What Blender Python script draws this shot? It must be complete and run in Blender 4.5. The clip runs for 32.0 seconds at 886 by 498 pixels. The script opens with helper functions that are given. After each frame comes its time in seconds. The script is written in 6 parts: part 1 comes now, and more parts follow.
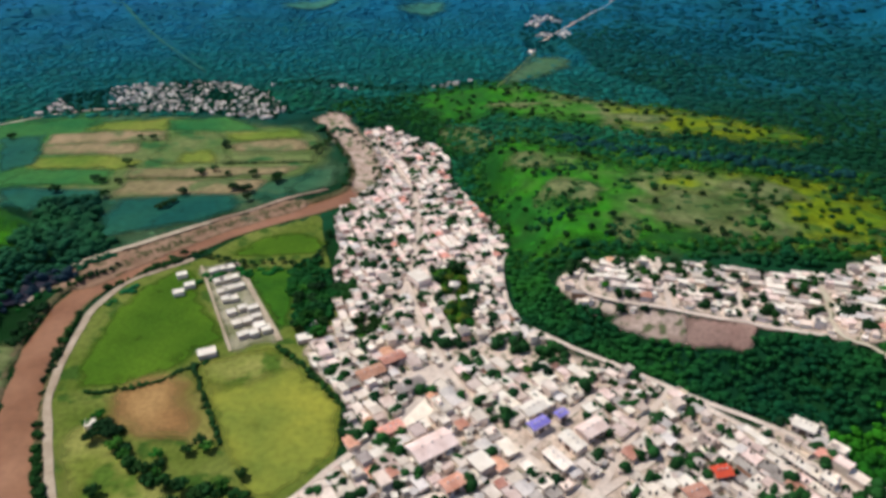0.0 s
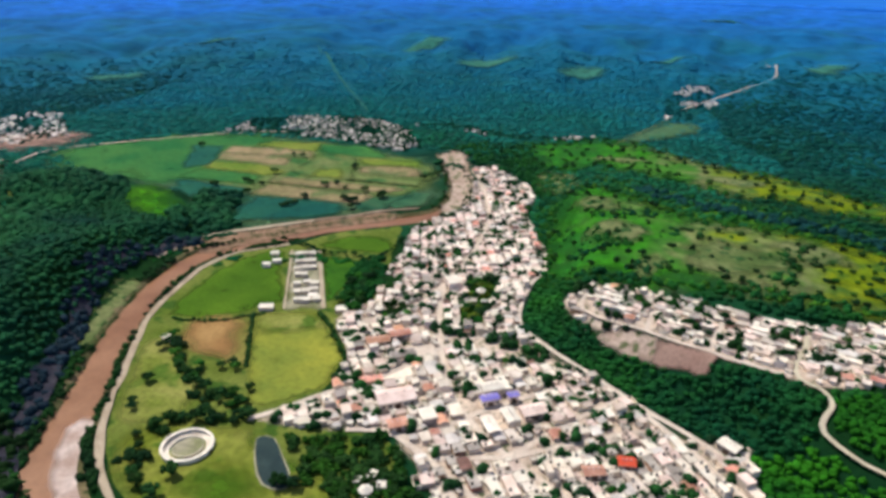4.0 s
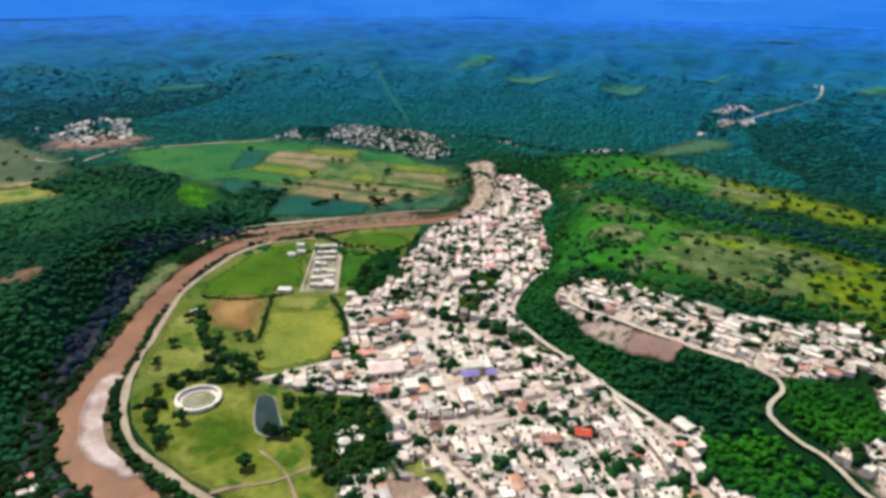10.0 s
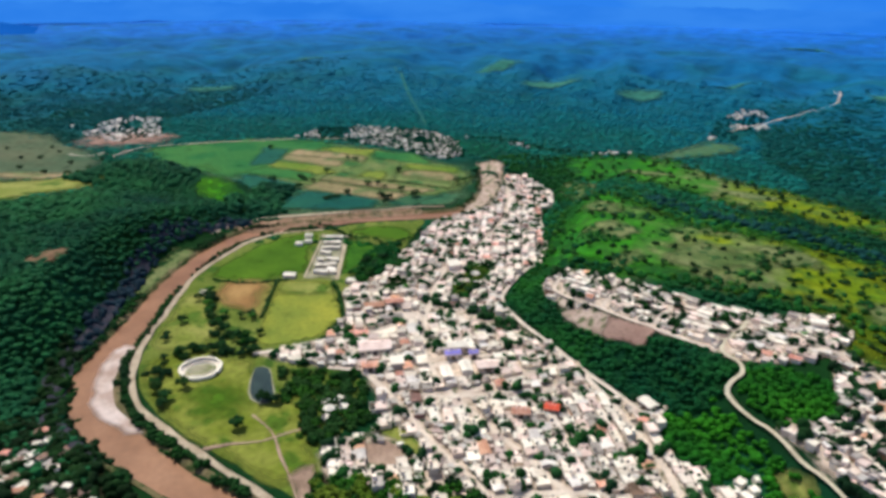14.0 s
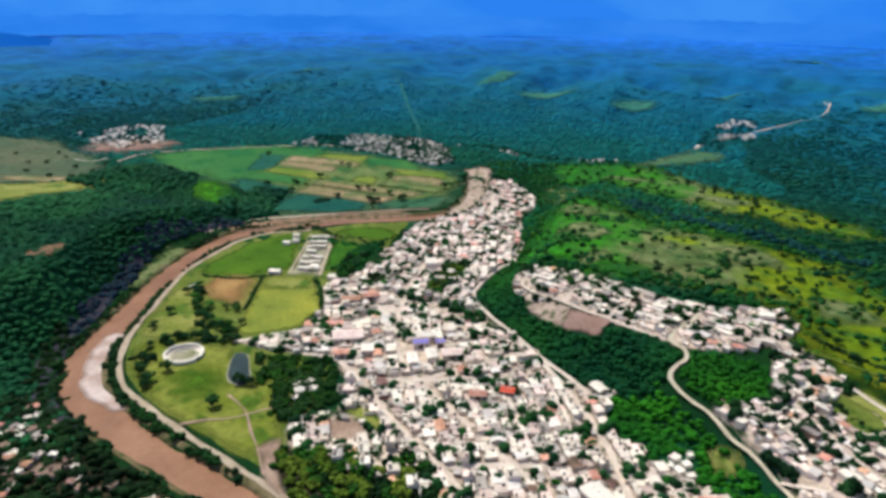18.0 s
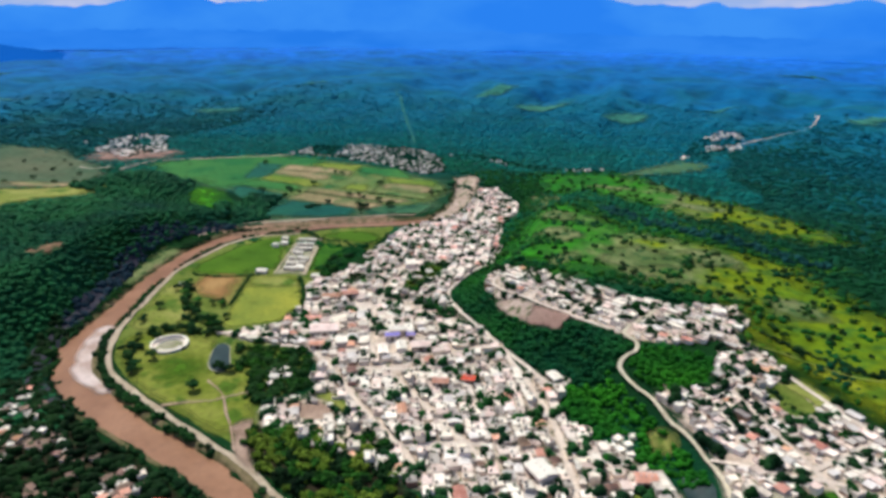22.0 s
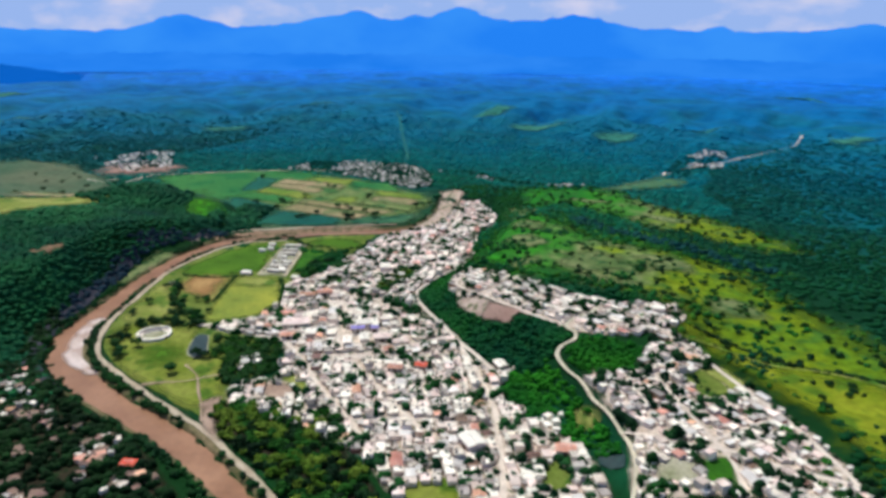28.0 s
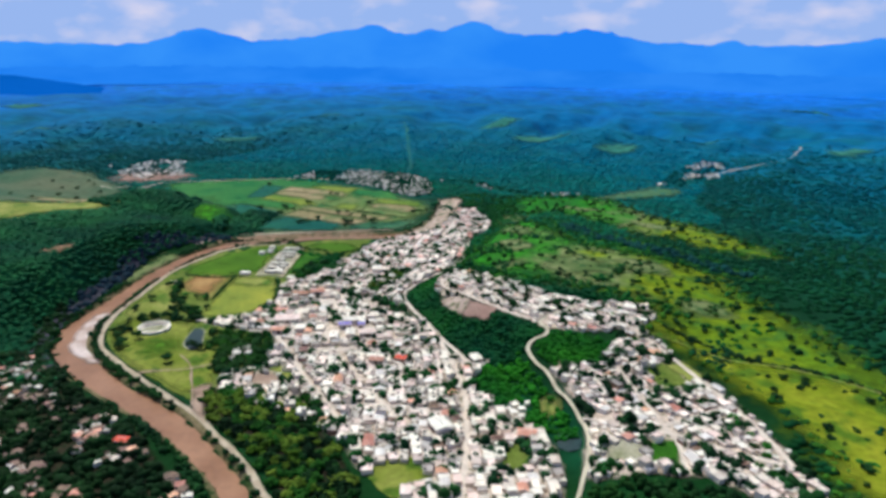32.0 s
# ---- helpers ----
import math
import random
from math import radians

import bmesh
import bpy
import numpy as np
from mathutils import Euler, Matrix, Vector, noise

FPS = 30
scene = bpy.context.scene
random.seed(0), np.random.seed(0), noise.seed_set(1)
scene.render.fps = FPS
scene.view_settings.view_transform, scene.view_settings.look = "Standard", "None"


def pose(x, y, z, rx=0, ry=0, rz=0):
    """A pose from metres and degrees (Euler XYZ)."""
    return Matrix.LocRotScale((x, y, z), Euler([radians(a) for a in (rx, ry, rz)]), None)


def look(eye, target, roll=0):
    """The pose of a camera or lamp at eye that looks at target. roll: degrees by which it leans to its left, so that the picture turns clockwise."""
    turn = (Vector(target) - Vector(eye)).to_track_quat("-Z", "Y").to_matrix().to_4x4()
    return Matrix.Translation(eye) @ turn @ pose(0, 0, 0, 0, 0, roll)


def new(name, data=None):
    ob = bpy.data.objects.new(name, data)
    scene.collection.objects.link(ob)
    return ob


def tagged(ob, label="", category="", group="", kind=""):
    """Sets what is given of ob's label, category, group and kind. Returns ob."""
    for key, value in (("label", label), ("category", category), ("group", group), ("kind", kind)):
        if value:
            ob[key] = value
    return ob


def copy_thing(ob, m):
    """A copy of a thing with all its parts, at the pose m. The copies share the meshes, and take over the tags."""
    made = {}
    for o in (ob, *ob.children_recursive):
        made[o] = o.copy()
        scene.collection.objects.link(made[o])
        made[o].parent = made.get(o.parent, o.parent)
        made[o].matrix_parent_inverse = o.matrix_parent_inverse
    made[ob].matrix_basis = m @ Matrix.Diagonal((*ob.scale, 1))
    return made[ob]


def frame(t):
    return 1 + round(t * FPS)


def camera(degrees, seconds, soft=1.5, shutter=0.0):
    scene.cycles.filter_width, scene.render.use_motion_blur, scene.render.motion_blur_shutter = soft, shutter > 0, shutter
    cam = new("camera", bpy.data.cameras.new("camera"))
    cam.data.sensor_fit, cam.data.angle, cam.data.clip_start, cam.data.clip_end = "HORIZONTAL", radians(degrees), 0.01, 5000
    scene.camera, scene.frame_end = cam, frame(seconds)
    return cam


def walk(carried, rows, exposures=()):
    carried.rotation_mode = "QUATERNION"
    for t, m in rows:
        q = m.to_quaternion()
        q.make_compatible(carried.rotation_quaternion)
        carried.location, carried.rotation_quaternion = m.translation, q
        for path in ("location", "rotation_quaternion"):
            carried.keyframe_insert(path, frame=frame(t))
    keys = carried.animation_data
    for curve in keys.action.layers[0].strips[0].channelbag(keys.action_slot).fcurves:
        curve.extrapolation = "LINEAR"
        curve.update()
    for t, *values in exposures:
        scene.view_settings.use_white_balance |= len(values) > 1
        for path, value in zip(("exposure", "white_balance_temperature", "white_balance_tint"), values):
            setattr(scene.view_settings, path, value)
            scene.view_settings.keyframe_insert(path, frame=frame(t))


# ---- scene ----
cam = camera(64.4, 32.0, soft=3.6)
METRES, EYE, TILT, LEAN, TURN = 400.0, 220.0, 0.7, -2.5, 0.0
ROWS = [
    (0.0, 0.0, 0.0, 0.0, -1.62, -29.47, 2.86),
    (0.5, 0.0415, -0.0161, -0.0021, 1.69, -28.89, 3.14),
    (1.0, 0.0797, -0.0376, -0.0038, 7.59, -28.2, 2.57),
    (1.5, 0.1148, -0.0638, -0.0057, 12.9, -27.44, 2.41),
    (2.0, 0.151, -0.0892, -0.0078, 14.6, -26.93, 2.4),
    (2.5, 0.1888, -0.1129, -0.0093, 15.47, -26.55, 2.36),
    (3.0, 0.2264, -0.1366, -0.0112, 15.73, -25.77, 2.38),
    (3.5, 0.2486, -0.1504, -0.0118, 15.74, -24.48, 2.38),
    (5.5, 0.291, -0.1763, -0.0138, 17.76, -22.54, 2.34),
    (6.0, 0.302, -0.1824, -0.014, 18.9, -22.36, 2.41),
    (6.5, 0.3125, -0.1885, -0.0149, 18.96, -22.31, 2.39),
    (7.0, 0.3232, -0.1942, -0.015, 19.0, -22.29, 2.39),
    (7.5, 0.3343, -0.2005, -0.0156, 19.08, -22.23, 2.39),
    (8.0, 0.3446, -0.2064, -0.0158, 19.81, -22.15, 2.37),
    (8.5, 0.3553, -0.2127, -0.0163, 20.72, -22.04, 2.37),
    (9.0, 0.3668, -0.2178, -0.0168, 21.05, -21.95, 2.4),
    (9.5, 0.3783, -0.2233, -0.0169, 21.13, -21.89, 2.41),
    (10.0, 0.3891, -0.2294, -0.0177, 21.19, -21.8, 2.36),
    (10.5, 0.4004, -0.2345, -0.0181, 21.33, -21.73, 2.33),
    (11.0, 0.4112, -0.2405, -0.0183, 21.46, -21.65, 2.31),
    (11.5, 0.4224, -0.2459, -0.0186, 21.63, -21.6, 2.28),
    (12.0, 0.4334, -0.2515, -0.0195, 21.79, -21.53, 2.26),
    (12.5, 0.4442, -0.2575, -0.02, 22.18, -21.45, 2.26),
    (13.0, 0.4555, -0.2624, -0.0203, 22.88, -21.37, 2.31),
    (13.5, 0.4662, -0.2684, -0.0213, 23.51, -21.27, 2.29),
    (14.0, 0.4773, -0.2733, -0.0217, 23.9, -21.21, 2.3),
    (14.5, 0.4885, -0.2787, -0.022, 24.14, -21.14, 2.28),
    (16.5, 0.5343, -0.2983, -0.0236, 24.62, -20.66, 2.28),
    (17.0, 0.5461, -0.303, -0.0236, 24.69, -20.52, 2.31),
    (17.5, 0.5571, -0.3079, -0.0244, 24.75, -20.36, 2.31),
    (18.0, 0.5683, -0.3129, -0.0249, 24.85, -20.2, 2.3),
    (18.5, 0.5794, -0.3179, -0.0254, 25.0, -20.03, 2.28),
    (19.0, 0.5909, -0.3229, -0.0257, 25.15, -19.86, 2.29),
    (19.5, 0.6023, -0.3279, -0.0261, 25.28, -19.68, 2.29),
    (20.0, 0.6137, -0.333, -0.027, 25.4, -19.53, 2.27),
    (20.5, 0.6253, -0.3381, -0.027, 25.5, -19.41, 2.26),
    (21.0, 0.6367, -0.3429, -0.0275, 25.57, -19.28, 2.26),
    (21.5, 0.6482, -0.3473, -0.028, 25.65, -19.15, 2.26),
    (22.0, 0.6596, -0.3526, -0.0286, 25.71, -19.01, 2.27),
    (22.5, 0.6712, -0.3576, -0.0292, 25.76, -18.89, 2.28),
    (23.0, 0.682, -0.3624, -0.0299, 25.8, -18.76, 2.27),
    (23.5, 0.6936, -0.3671, -0.0304, 25.85, -18.65, 2.27),
    (24.0, 0.7048, -0.3724, -0.0303, 25.88, -18.51, 2.24),
    (24.5, 0.7164, -0.377, -0.0311, 25.93, -18.36, 2.26),
    (25.0, 0.7276, -0.3826, -0.0311, 25.96, -18.21, 2.24),
    (25.5, 0.7393, -0.3873, -0.0314, 26.02, -18.06, 2.23),
    (27.5, 0.7848, -0.4075, -0.0351, 26.74, -17.33, 2.25),
    (28.0, 0.7962, -0.4123, -0.0358, 26.96, -17.16, 2.27),
    (28.5, 0.8077, -0.4168, -0.036, 27.17, -17.02, 2.27),
    (29.0, 0.8195, -0.422, -0.0365, 27.38, -16.87, 2.24),
    (29.5, 0.8308, -0.4266, -0.0371, 27.55, -16.71, 2.25),
    (30.0, 0.8425, -0.4315, -0.0374, 27.72, -16.56, 2.25),
    (30.5, 0.8536, -0.436, -0.0379, 27.89, -16.42, 2.26),
    (31.0, 0.865, -0.4409, -0.0383, 28.05, -16.29, 2.26),
    (31.5, 0.8765, -0.4456, -0.0386, 28.24, -16.18, 2.25),
    (32.0, 0.8884, -0.45, -0.0391, 28.37, -16.06, 2.26),
]
walk(cam, [(t, pose(0, 0, EYE, TILT, LEAN, TURN) @ pose(METRES * x, METRES * y, METRES * z, 90 + pitch, roll, yaw)) for t, x, y, z, yaw, pitch, roll in ROWS],
     exposures=[(0.0, -0.20, 6800, 11), (3.5, -0.03, 6920, 10), (6.0, 0.02, 6930, 7), (12.0, 0.02, 6860, 7), (18.0, 0.04, 6740, 7), (24.0, 0.04, 6570, 6), (32.0, 0.05, 6310, 4)])
from mathutils.geometry import delaunay_2d_cdt


# ---- light ----
world = bpy.data.worlds.new("sky")
scene.world = world
world.use_nodes = True
SUN_UP, SUN_FROM = radians(56), radians(-62)   # height, and compass turn from +y towards +x
sky = world.node_tree.nodes.new("ShaderNodeTexSky")
sky.sky_type, sky.sun_disc, sky.sun_elevation, sky.sun_rotation = "NISHITA", False, SUN_UP, SUN_FROM
world.node_tree.nodes["Background"].inputs["Strength"].default_value = 0.1
world.node_tree.links.new(sky.outputs[0], world.node_tree.nodes["Background"].inputs[0])
sun = new("sun", bpy.data.lights.new("sun", "SUN"))
sun.data.energy, sun.data.angle, sun.data.color = 4.2, radians(0.5), (1.0, 0.95, 0.87)
sun.matrix_world = look((0, 0, 0), (-math.sin(SUN_FROM) * math.cos(SUN_UP), -math.cos(SUN_FROM) * math.cos(SUN_UP), -math.sin(SUN_UP)))


# ---- materials ----
def surface(name, low, high, scale=0.1, fine=1.5, rough=0.85, bump=0.3, speck=None, vary=0.0, metal=0.0, grain=0.25, between=(0.35, 0.65), gloss=0.2, speck_size=0.45, island=0.0):
    """Two tones in broad patches, a finer grain, specks, and a change from object to object."""
    m = bpy.data.materials.new(name)
    m.use_nodes = True
    t, link = m.node_tree.nodes, m.node_tree.links.new
    bsdf = t["Principled BSDF"]
    bsdf.inputs["Roughness"].default_value, bsdf.inputs["Metallic"].default_value = rough, metal
    bsdf.inputs["Specular IOR Level"].default_value = gloss
    where = t.new("ShaderNodeNewGeometry").outputs["Position"]

    def cloud(size, detail=4.0):
        n = t.new("ShaderNodeTexNoise")
        n.inputs["Scale"].default_value, n.inputs["Detail"].default_value = size, detail
        link(where, n.inputs["Vector"])
        return n.outputs["Fac"]

    def mix(kind, fac, a, b):
        n = t.new("ShaderNodeMix")
        n.data_type, n.blend_type = "RGBA", kind
        for value, socket in ((fac, n.inputs[0]), (a, n.inputs[6]), (b, n.inputs[7])):
            if isinstance(value, bpy.types.NodeSocket):
                link(value, socket)
            else:
                socket.default_value = value if isinstance(value, float) else (*value, 1)
        return n.outputs[2]

    def band(fac, a, b, lo=0.0, hi=1.0):
        n = t.new("ShaderNodeMapRange")
        link(fac, n.inputs[0])
        for i, v in enumerate((a, b, lo, hi)):
            n.inputs[1 + i].default_value = v
        return n.outputs[0]

    small = cloud(fine, 5.0)
    colour = mix("MIX", band(cloud(scale), *between), low, high)
    if speck:
        colour = mix("MIX", band(cloud(fine * speck_size, 3.0), 0.54, 0.62), colour, speck)
    colour = mix("MULTIPLY", 1.0, colour, mix("MIX", band(small, 0.3, 0.7), (1 - grain,) * 3, (1 + grain,) * 3))
    if vary:
        hsv = t.new("ShaderNodeHueSaturation")
        info = t.new("ShaderNodeObjectInfo").outputs["Random"]
        link(band(info, 0.0, 1.0, 1 - vary, 1 + vary), hsv.inputs["Value"])
        turn = t.new("ShaderNodeMath")
        turn.operation, turn.inputs[1].default_value = "MULTIPLY", 7.31
        link(info, turn.inputs[0])
        part_of = t.new("ShaderNodeMath")
        part_of.operation = "FRACT"
        link(turn.outputs[0], part_of.inputs[0])
        link(band(part_of.outputs[0], 0.0, 1.0, 0.5 - vary * 0.06, 0.5 + vary * 0.06), hsv.inputs["Hue"])
        link(colour, hsv.inputs["Color"])
        colour = hsv.outputs[0]
    if island:
        each = band(t.new("ShaderNodeNewGeometry").outputs["Random Per Island"], 0.0, 1.0, 1 - island, 1 + island)
        colour = mix("MULTIPLY", 1.0, colour, each)
    link(colour, bsdf.inputs["Base Color"])
    if bump:
        b = t.new("ShaderNodeBump")
        b.inputs["Strength"].default_value, b.inputs["Distance"].default_value = bump, 0.4 / fine
        link(small, b.inputs["Height"])
        link(b.outputs[0], bsdf.inputs["Normal"])
    return m


def graded(name, measure_, stops, scale=0.012, fine=0.12, jitter=0.3, mottle=None, grain=0.35, bump=0.5, spotted=0.75, island=0.0):
    """Land cover coloured along the stops by measure_ (axis or centre, from, to), stirred by patches. With a centre,
    the stops paint haze blue in by distance.
    """
    m = bpy.data.materials.new(name)
    m.use_nodes = True
    t, link = m.node_tree.nodes, m.node_tree.links.new
    bsdf = t["Principled BSDF"]
    bsdf.inputs["Roughness"].default_value, bsdf.inputs["Specular IOR Level"].default_value = 0.9, 0.04
    where = t.new("ShaderNodeNewGeometry").outputs["Position"]
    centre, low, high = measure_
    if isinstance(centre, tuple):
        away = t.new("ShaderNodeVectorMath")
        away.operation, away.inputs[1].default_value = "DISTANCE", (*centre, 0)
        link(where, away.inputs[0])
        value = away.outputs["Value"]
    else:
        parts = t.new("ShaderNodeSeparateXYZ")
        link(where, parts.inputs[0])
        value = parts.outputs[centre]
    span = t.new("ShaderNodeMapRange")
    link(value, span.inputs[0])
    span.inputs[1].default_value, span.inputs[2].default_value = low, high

    def cloud(size, detail=4.0):
        n = t.new("ShaderNodeTexNoise")
        n.inputs["Scale"].default_value, n.inputs["Detail"].default_value = size, detail
        link(where, n.inputs["Vector"])
        return n.outputs["Fac"]

    stir = t.new("ShaderNodeMath")
    stir.operation, stir.inputs[1].default_value, stir.inputs[2].default_value = "MULTIPLY_ADD", jitter * 2, -jitter
    link(cloud(scale), stir.inputs[0])
    total = t.new("ShaderNodeMath")
    link(span.outputs[0], total.inputs[0])
    link(stir.outputs[0], total.inputs[1])
    ramp = t.new("ShaderNodeValToRGB")
    while len(ramp.color_ramp.elements) < len(stops):
        ramp.color_ramp.elements.new(0.5)
    for e, (at, c) in zip(ramp.color_ramp.elements, stops):
        e.position = at
        e.color = (*c, 1)
    link(total.outputs[0], ramp.inputs[0])
    colour = ramp.outputs[0]
    if mottle:
        spots_ = t.new("ShaderNodeMapRange")
        link(cloud(fine * 0.4, 3.0), spots_.inputs[0])
        spots_.inputs[1].default_value, spots_.inputs[2].default_value, spots_.inputs[4].default_value = 0.5, 0.62, spotted
        n = t.new("ShaderNodeMix")
        n.data_type = "RGBA"
        link(spots_.outputs[0], n.inputs[0])
        link(colour, n.inputs[6])
        n.inputs[7].default_value = (*mottle, 1)
        colour = n.outputs[2]
    small = cloud(fine, 5.0)
    shade = t.new("ShaderNodeMapRange")
    link(small, shade.inputs[0])
    for k, v in ((1, 0.3), (2, 0.7), (3, 1 - grain), (4, 1 + grain)):
        shade.inputs[k].default_value = v
    n = t.new("ShaderNodeMix")
    n.data_type, n.blend_type, n.inputs[0].default_value = "RGBA", "MULTIPLY", 1.0
    link(colour, n.inputs[6])
    link(shade.outputs[0], n.inputs[7])
    colour = n.outputs[2]
    if island:
        each, n = t.new("ShaderNodeMapRange"), t.new("ShaderNodeMix")
        link(t.new("ShaderNodeNewGeometry").outputs["Random Per Island"], each.inputs[0])
        each.inputs[3].default_value, each.inputs[4].default_value = 1 - island, 1 + island
        n.data_type, n.blend_type, n.inputs[0].default_value = "RGBA", "MULTIPLY", 1.0
        link(colour, n.inputs[6])
        link(each.outputs[0], n.inputs[7])
        colour = n.outputs[2]
    link(colour, bsdf.inputs["Base Color"])
    b = t.new("ShaderNodeBump")
    b.inputs["Strength"].default_value, b.inputs["Distance"].default_value = bump, 0.4 / fine
    link(small, b.inputs["Height"])
    link(b.outputs[0], bsdf.inputs["Normal"])
    return m


# distance range over which haze blue is painted into land and leaves
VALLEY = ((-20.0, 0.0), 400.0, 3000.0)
M_LAND = graded("haze_graded_land", VALLEY, [(0.0, (0.005, 0.034, 0.008)), (0.10, (0.003, 0.040, 0.022)), (0.2, (0.002, 0.076, 0.084)), (0.32, (0.002, 0.105, 0.185)), (0.5, (0.003, 0.110, 0.29)), (0.7, (0.004, 0.113, 0.41)), (0.86, (0.006, 0.128, 0.53)), (1.0, (0.009, 0.148, 0.64))],
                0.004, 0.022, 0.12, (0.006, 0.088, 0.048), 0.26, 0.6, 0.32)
M_LEAF_HILL = graded("haze_graded_hill_leaves", VALLEY, [(0.0, (0.008, 0.088, 0.016)), (0.10, (0.006, 0.102, 0.054)), (0.2, (0.003, 0.128, 0.146)), (0.32, (0.003, 0.145, 0.255)), (0.5, (0.003, 0.140, 0.335)), (1.0, (0.004, 0.150, 0.44))],
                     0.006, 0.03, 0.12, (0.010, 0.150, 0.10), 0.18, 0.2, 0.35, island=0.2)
# darkened copy of the hill leaves: dim view edges and haze in its colour
M_LEAF_SIDE = graded("dimmed_haze_graded_leaves", VALLEY, [(0.0, (0.004, 0.038, 0.010)), (0.10, (0.003, 0.044, 0.019)), (0.2, (0.002, 0.058, 0.052)), (0.32, (0.002, 0.080, 0.115)), (0.5, (0.003, 0.103, 0.21)), (1.0, (0.004, 0.13, 0.34))],
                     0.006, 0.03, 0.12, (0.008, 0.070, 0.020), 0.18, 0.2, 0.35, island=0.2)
M_SLOPE = graded("mixed_pasture", (0, 40.0, 330.0), [(0.0, (0.014, 0.120, 0.015)), (0.16, (0.026, 0.185, 0.010)), (0.30, (0.050, 0.165, 0.024)), (0.44, (0.165, 0.190, 0.080)), (0.58, (0.115, 0.180, 0.034)), (0.75, (0.170, 0.225, 0.008)), (1.0, (0.095, 0.170, 0.008))],
                 0.024, 0.16, 0.58, (0.024, 0.100, 0.018), 0.30, 0.4, 0.75)
M_LEAF = surface("leaves", (0.006, 0.050, 0.009), (0.026, 0.125, 0.012), 0.022, 0.6, 0.8, 0.6, vary=0.3, grain=0.35, gloss=0.05, island=0.35)
M_LEAF_LIGHT = surface("light_leaves", (0.034, 0.074, 0.006), (0.085, 0.125, 0.015), 0.05, 0.6, 0.8, 0.6, vary=0.3, grain=0.35, gloss=0.05, island=0.4)
M_LEAF_DARK = surface("dark_leaves", (0.005, 0.025, 0.008), (0.013, 0.054, 0.010), 0.03, 0.5, 0.8, 0.6, vary=0.3, grain=0.35, gloss=0.05, island=0.4)
# green of the west woods with some haze blue mixed into the colour
M_LEAF_WEST = surface("hazed_green_leaves", (0.003, 0.042, 0.028), (0.015, 0.105, 0.034), 0.012, 0.2, 0.8, 0.4, grain=0.25, gloss=0.05, island=0.3)
# blue shade of the steep river bank, painted into its trees' leaves
M_LEAF_BLUFF_SHADE = surface("shade_blue_leaves", (0.006, 0.020, 0.034), (0.015, 0.036, 0.054), 0.03, 0.2, 0.8, 0.3, grain=0.2, gloss=0.05, island=0.18)
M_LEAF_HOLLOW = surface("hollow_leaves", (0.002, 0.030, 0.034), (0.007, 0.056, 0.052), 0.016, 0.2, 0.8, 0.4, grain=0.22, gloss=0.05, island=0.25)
M_LEAF_GULLY = surface("gully_leaves", (0.002, 0.043, 0.019), (0.012, 0.098, 0.013), 0.016, 0.2, 0.8, 0.4, grain=0.22, gloss=0.05, island=0.25)
M_LEAF_FRESH = surface("fresh_green_leaves", (0.006, 0.070, 0.007), (0.019, 0.130, 0.008), 0.03, 0.2, 0.8, 0.4, grain=0.22, gloss=0.05, island=0.22)
M_LEAF_SOUTH = surface("mid_green_leaves", (0.006, 0.074, 0.009), (0.019, 0.138, 0.008), 0.025, 0.2, 0.8, 0.4, grain=0.22, gloss=0.05, island=0.25)
# leaves darkened in colour for shade and the view's dim lower corner
M_LEAF_SHADE = surface("dimmed_leaves", (0.003, 0.014, 0.005), (0.009, 0.034, 0.008), 0.03, 0.3, 0.8, 0.5, grain=0.3, gloss=0.05, island=0.45)
# shaded gaps under trees and the dim corner, painted as ground colour
M_DIMMED_GROUND = surface("dimmed_ground", (0.012, 0.012, 0.007), (0.038, 0.030, 0.018), 0.05, 0.4, bump=0.4, grain=0.4, speck=(0.008, 0.028, 0.008), gloss=0.05)
M_BARK = surface("bark", (0.06, 0.04, 0.03), (0.12, 0.09, 0.07), 2.0, 8.0)
M_GRASS = surface("grass", (0.045, 0.115, 0.008), (0.075, 0.16, 0.012), 0.03, 0.5, bump=0.2, grain=0.2, gloss=0.05)
M_GRASS_BRIGHT = surface("bright_grass", (0.022, 0.15, 0.004), (0.060, 0.24, 0.006), 0.02, 0.25, bump=0.3, grain=0.3, speck=(0.010, 0.08, 0.008), gloss=0.05)
M_GRASS_DARK = surface("dark_grass", (0.018, 0.085, 0.008), (0.040, 0.135, 0.010), 0.03, 0.5, bump=0.2, grain=0.25, gloss=0.05)
M_GRASS_YELLOW = surface("yellow_green_grass", (0.15, 0.20, 0.035), (0.29, 0.30, 0.045), 0.022, 0.3, bump=0.2, grain=0.16, gloss=0.05)
M_OLIVE = surface("olive_pasture", (0.125, 0.165, 0.018), (0.22, 0.24, 0.050), 0.035, 0.25, bump=0.3, grain=0.25, speck=(0.065, 0.125, 0.014), speck_size=0.2, gloss=0.05)
M_GREYGREEN = surface("dry_grey_green_pasture", (0.072, 0.120, 0.035), (0.165, 0.19, 0.082), 0.03, 0.25, bump=0.3, grain=0.3, speck=(0.02, 0.075, 0.02), gloss=0.05)
M_MEADOW = surface("meadow", (0.14, 0.18, 0.030), (0.26, 0.27, 0.075), 0.04, 0.35, bump=0.2, grain=0.28, speck=(0.075, 0.14, 0.02), speck_size=0.13, gloss=0.05)
M_BEND = surface("river_flat_grass", (0.085, 0.130, 0.018), (0.155, 0.19, 0.042), 0.03, 0.35, bump=0.2, grain=0.25, speck=(0.04, 0.095, 0.014), speck_size=0.2, gloss=0.05)
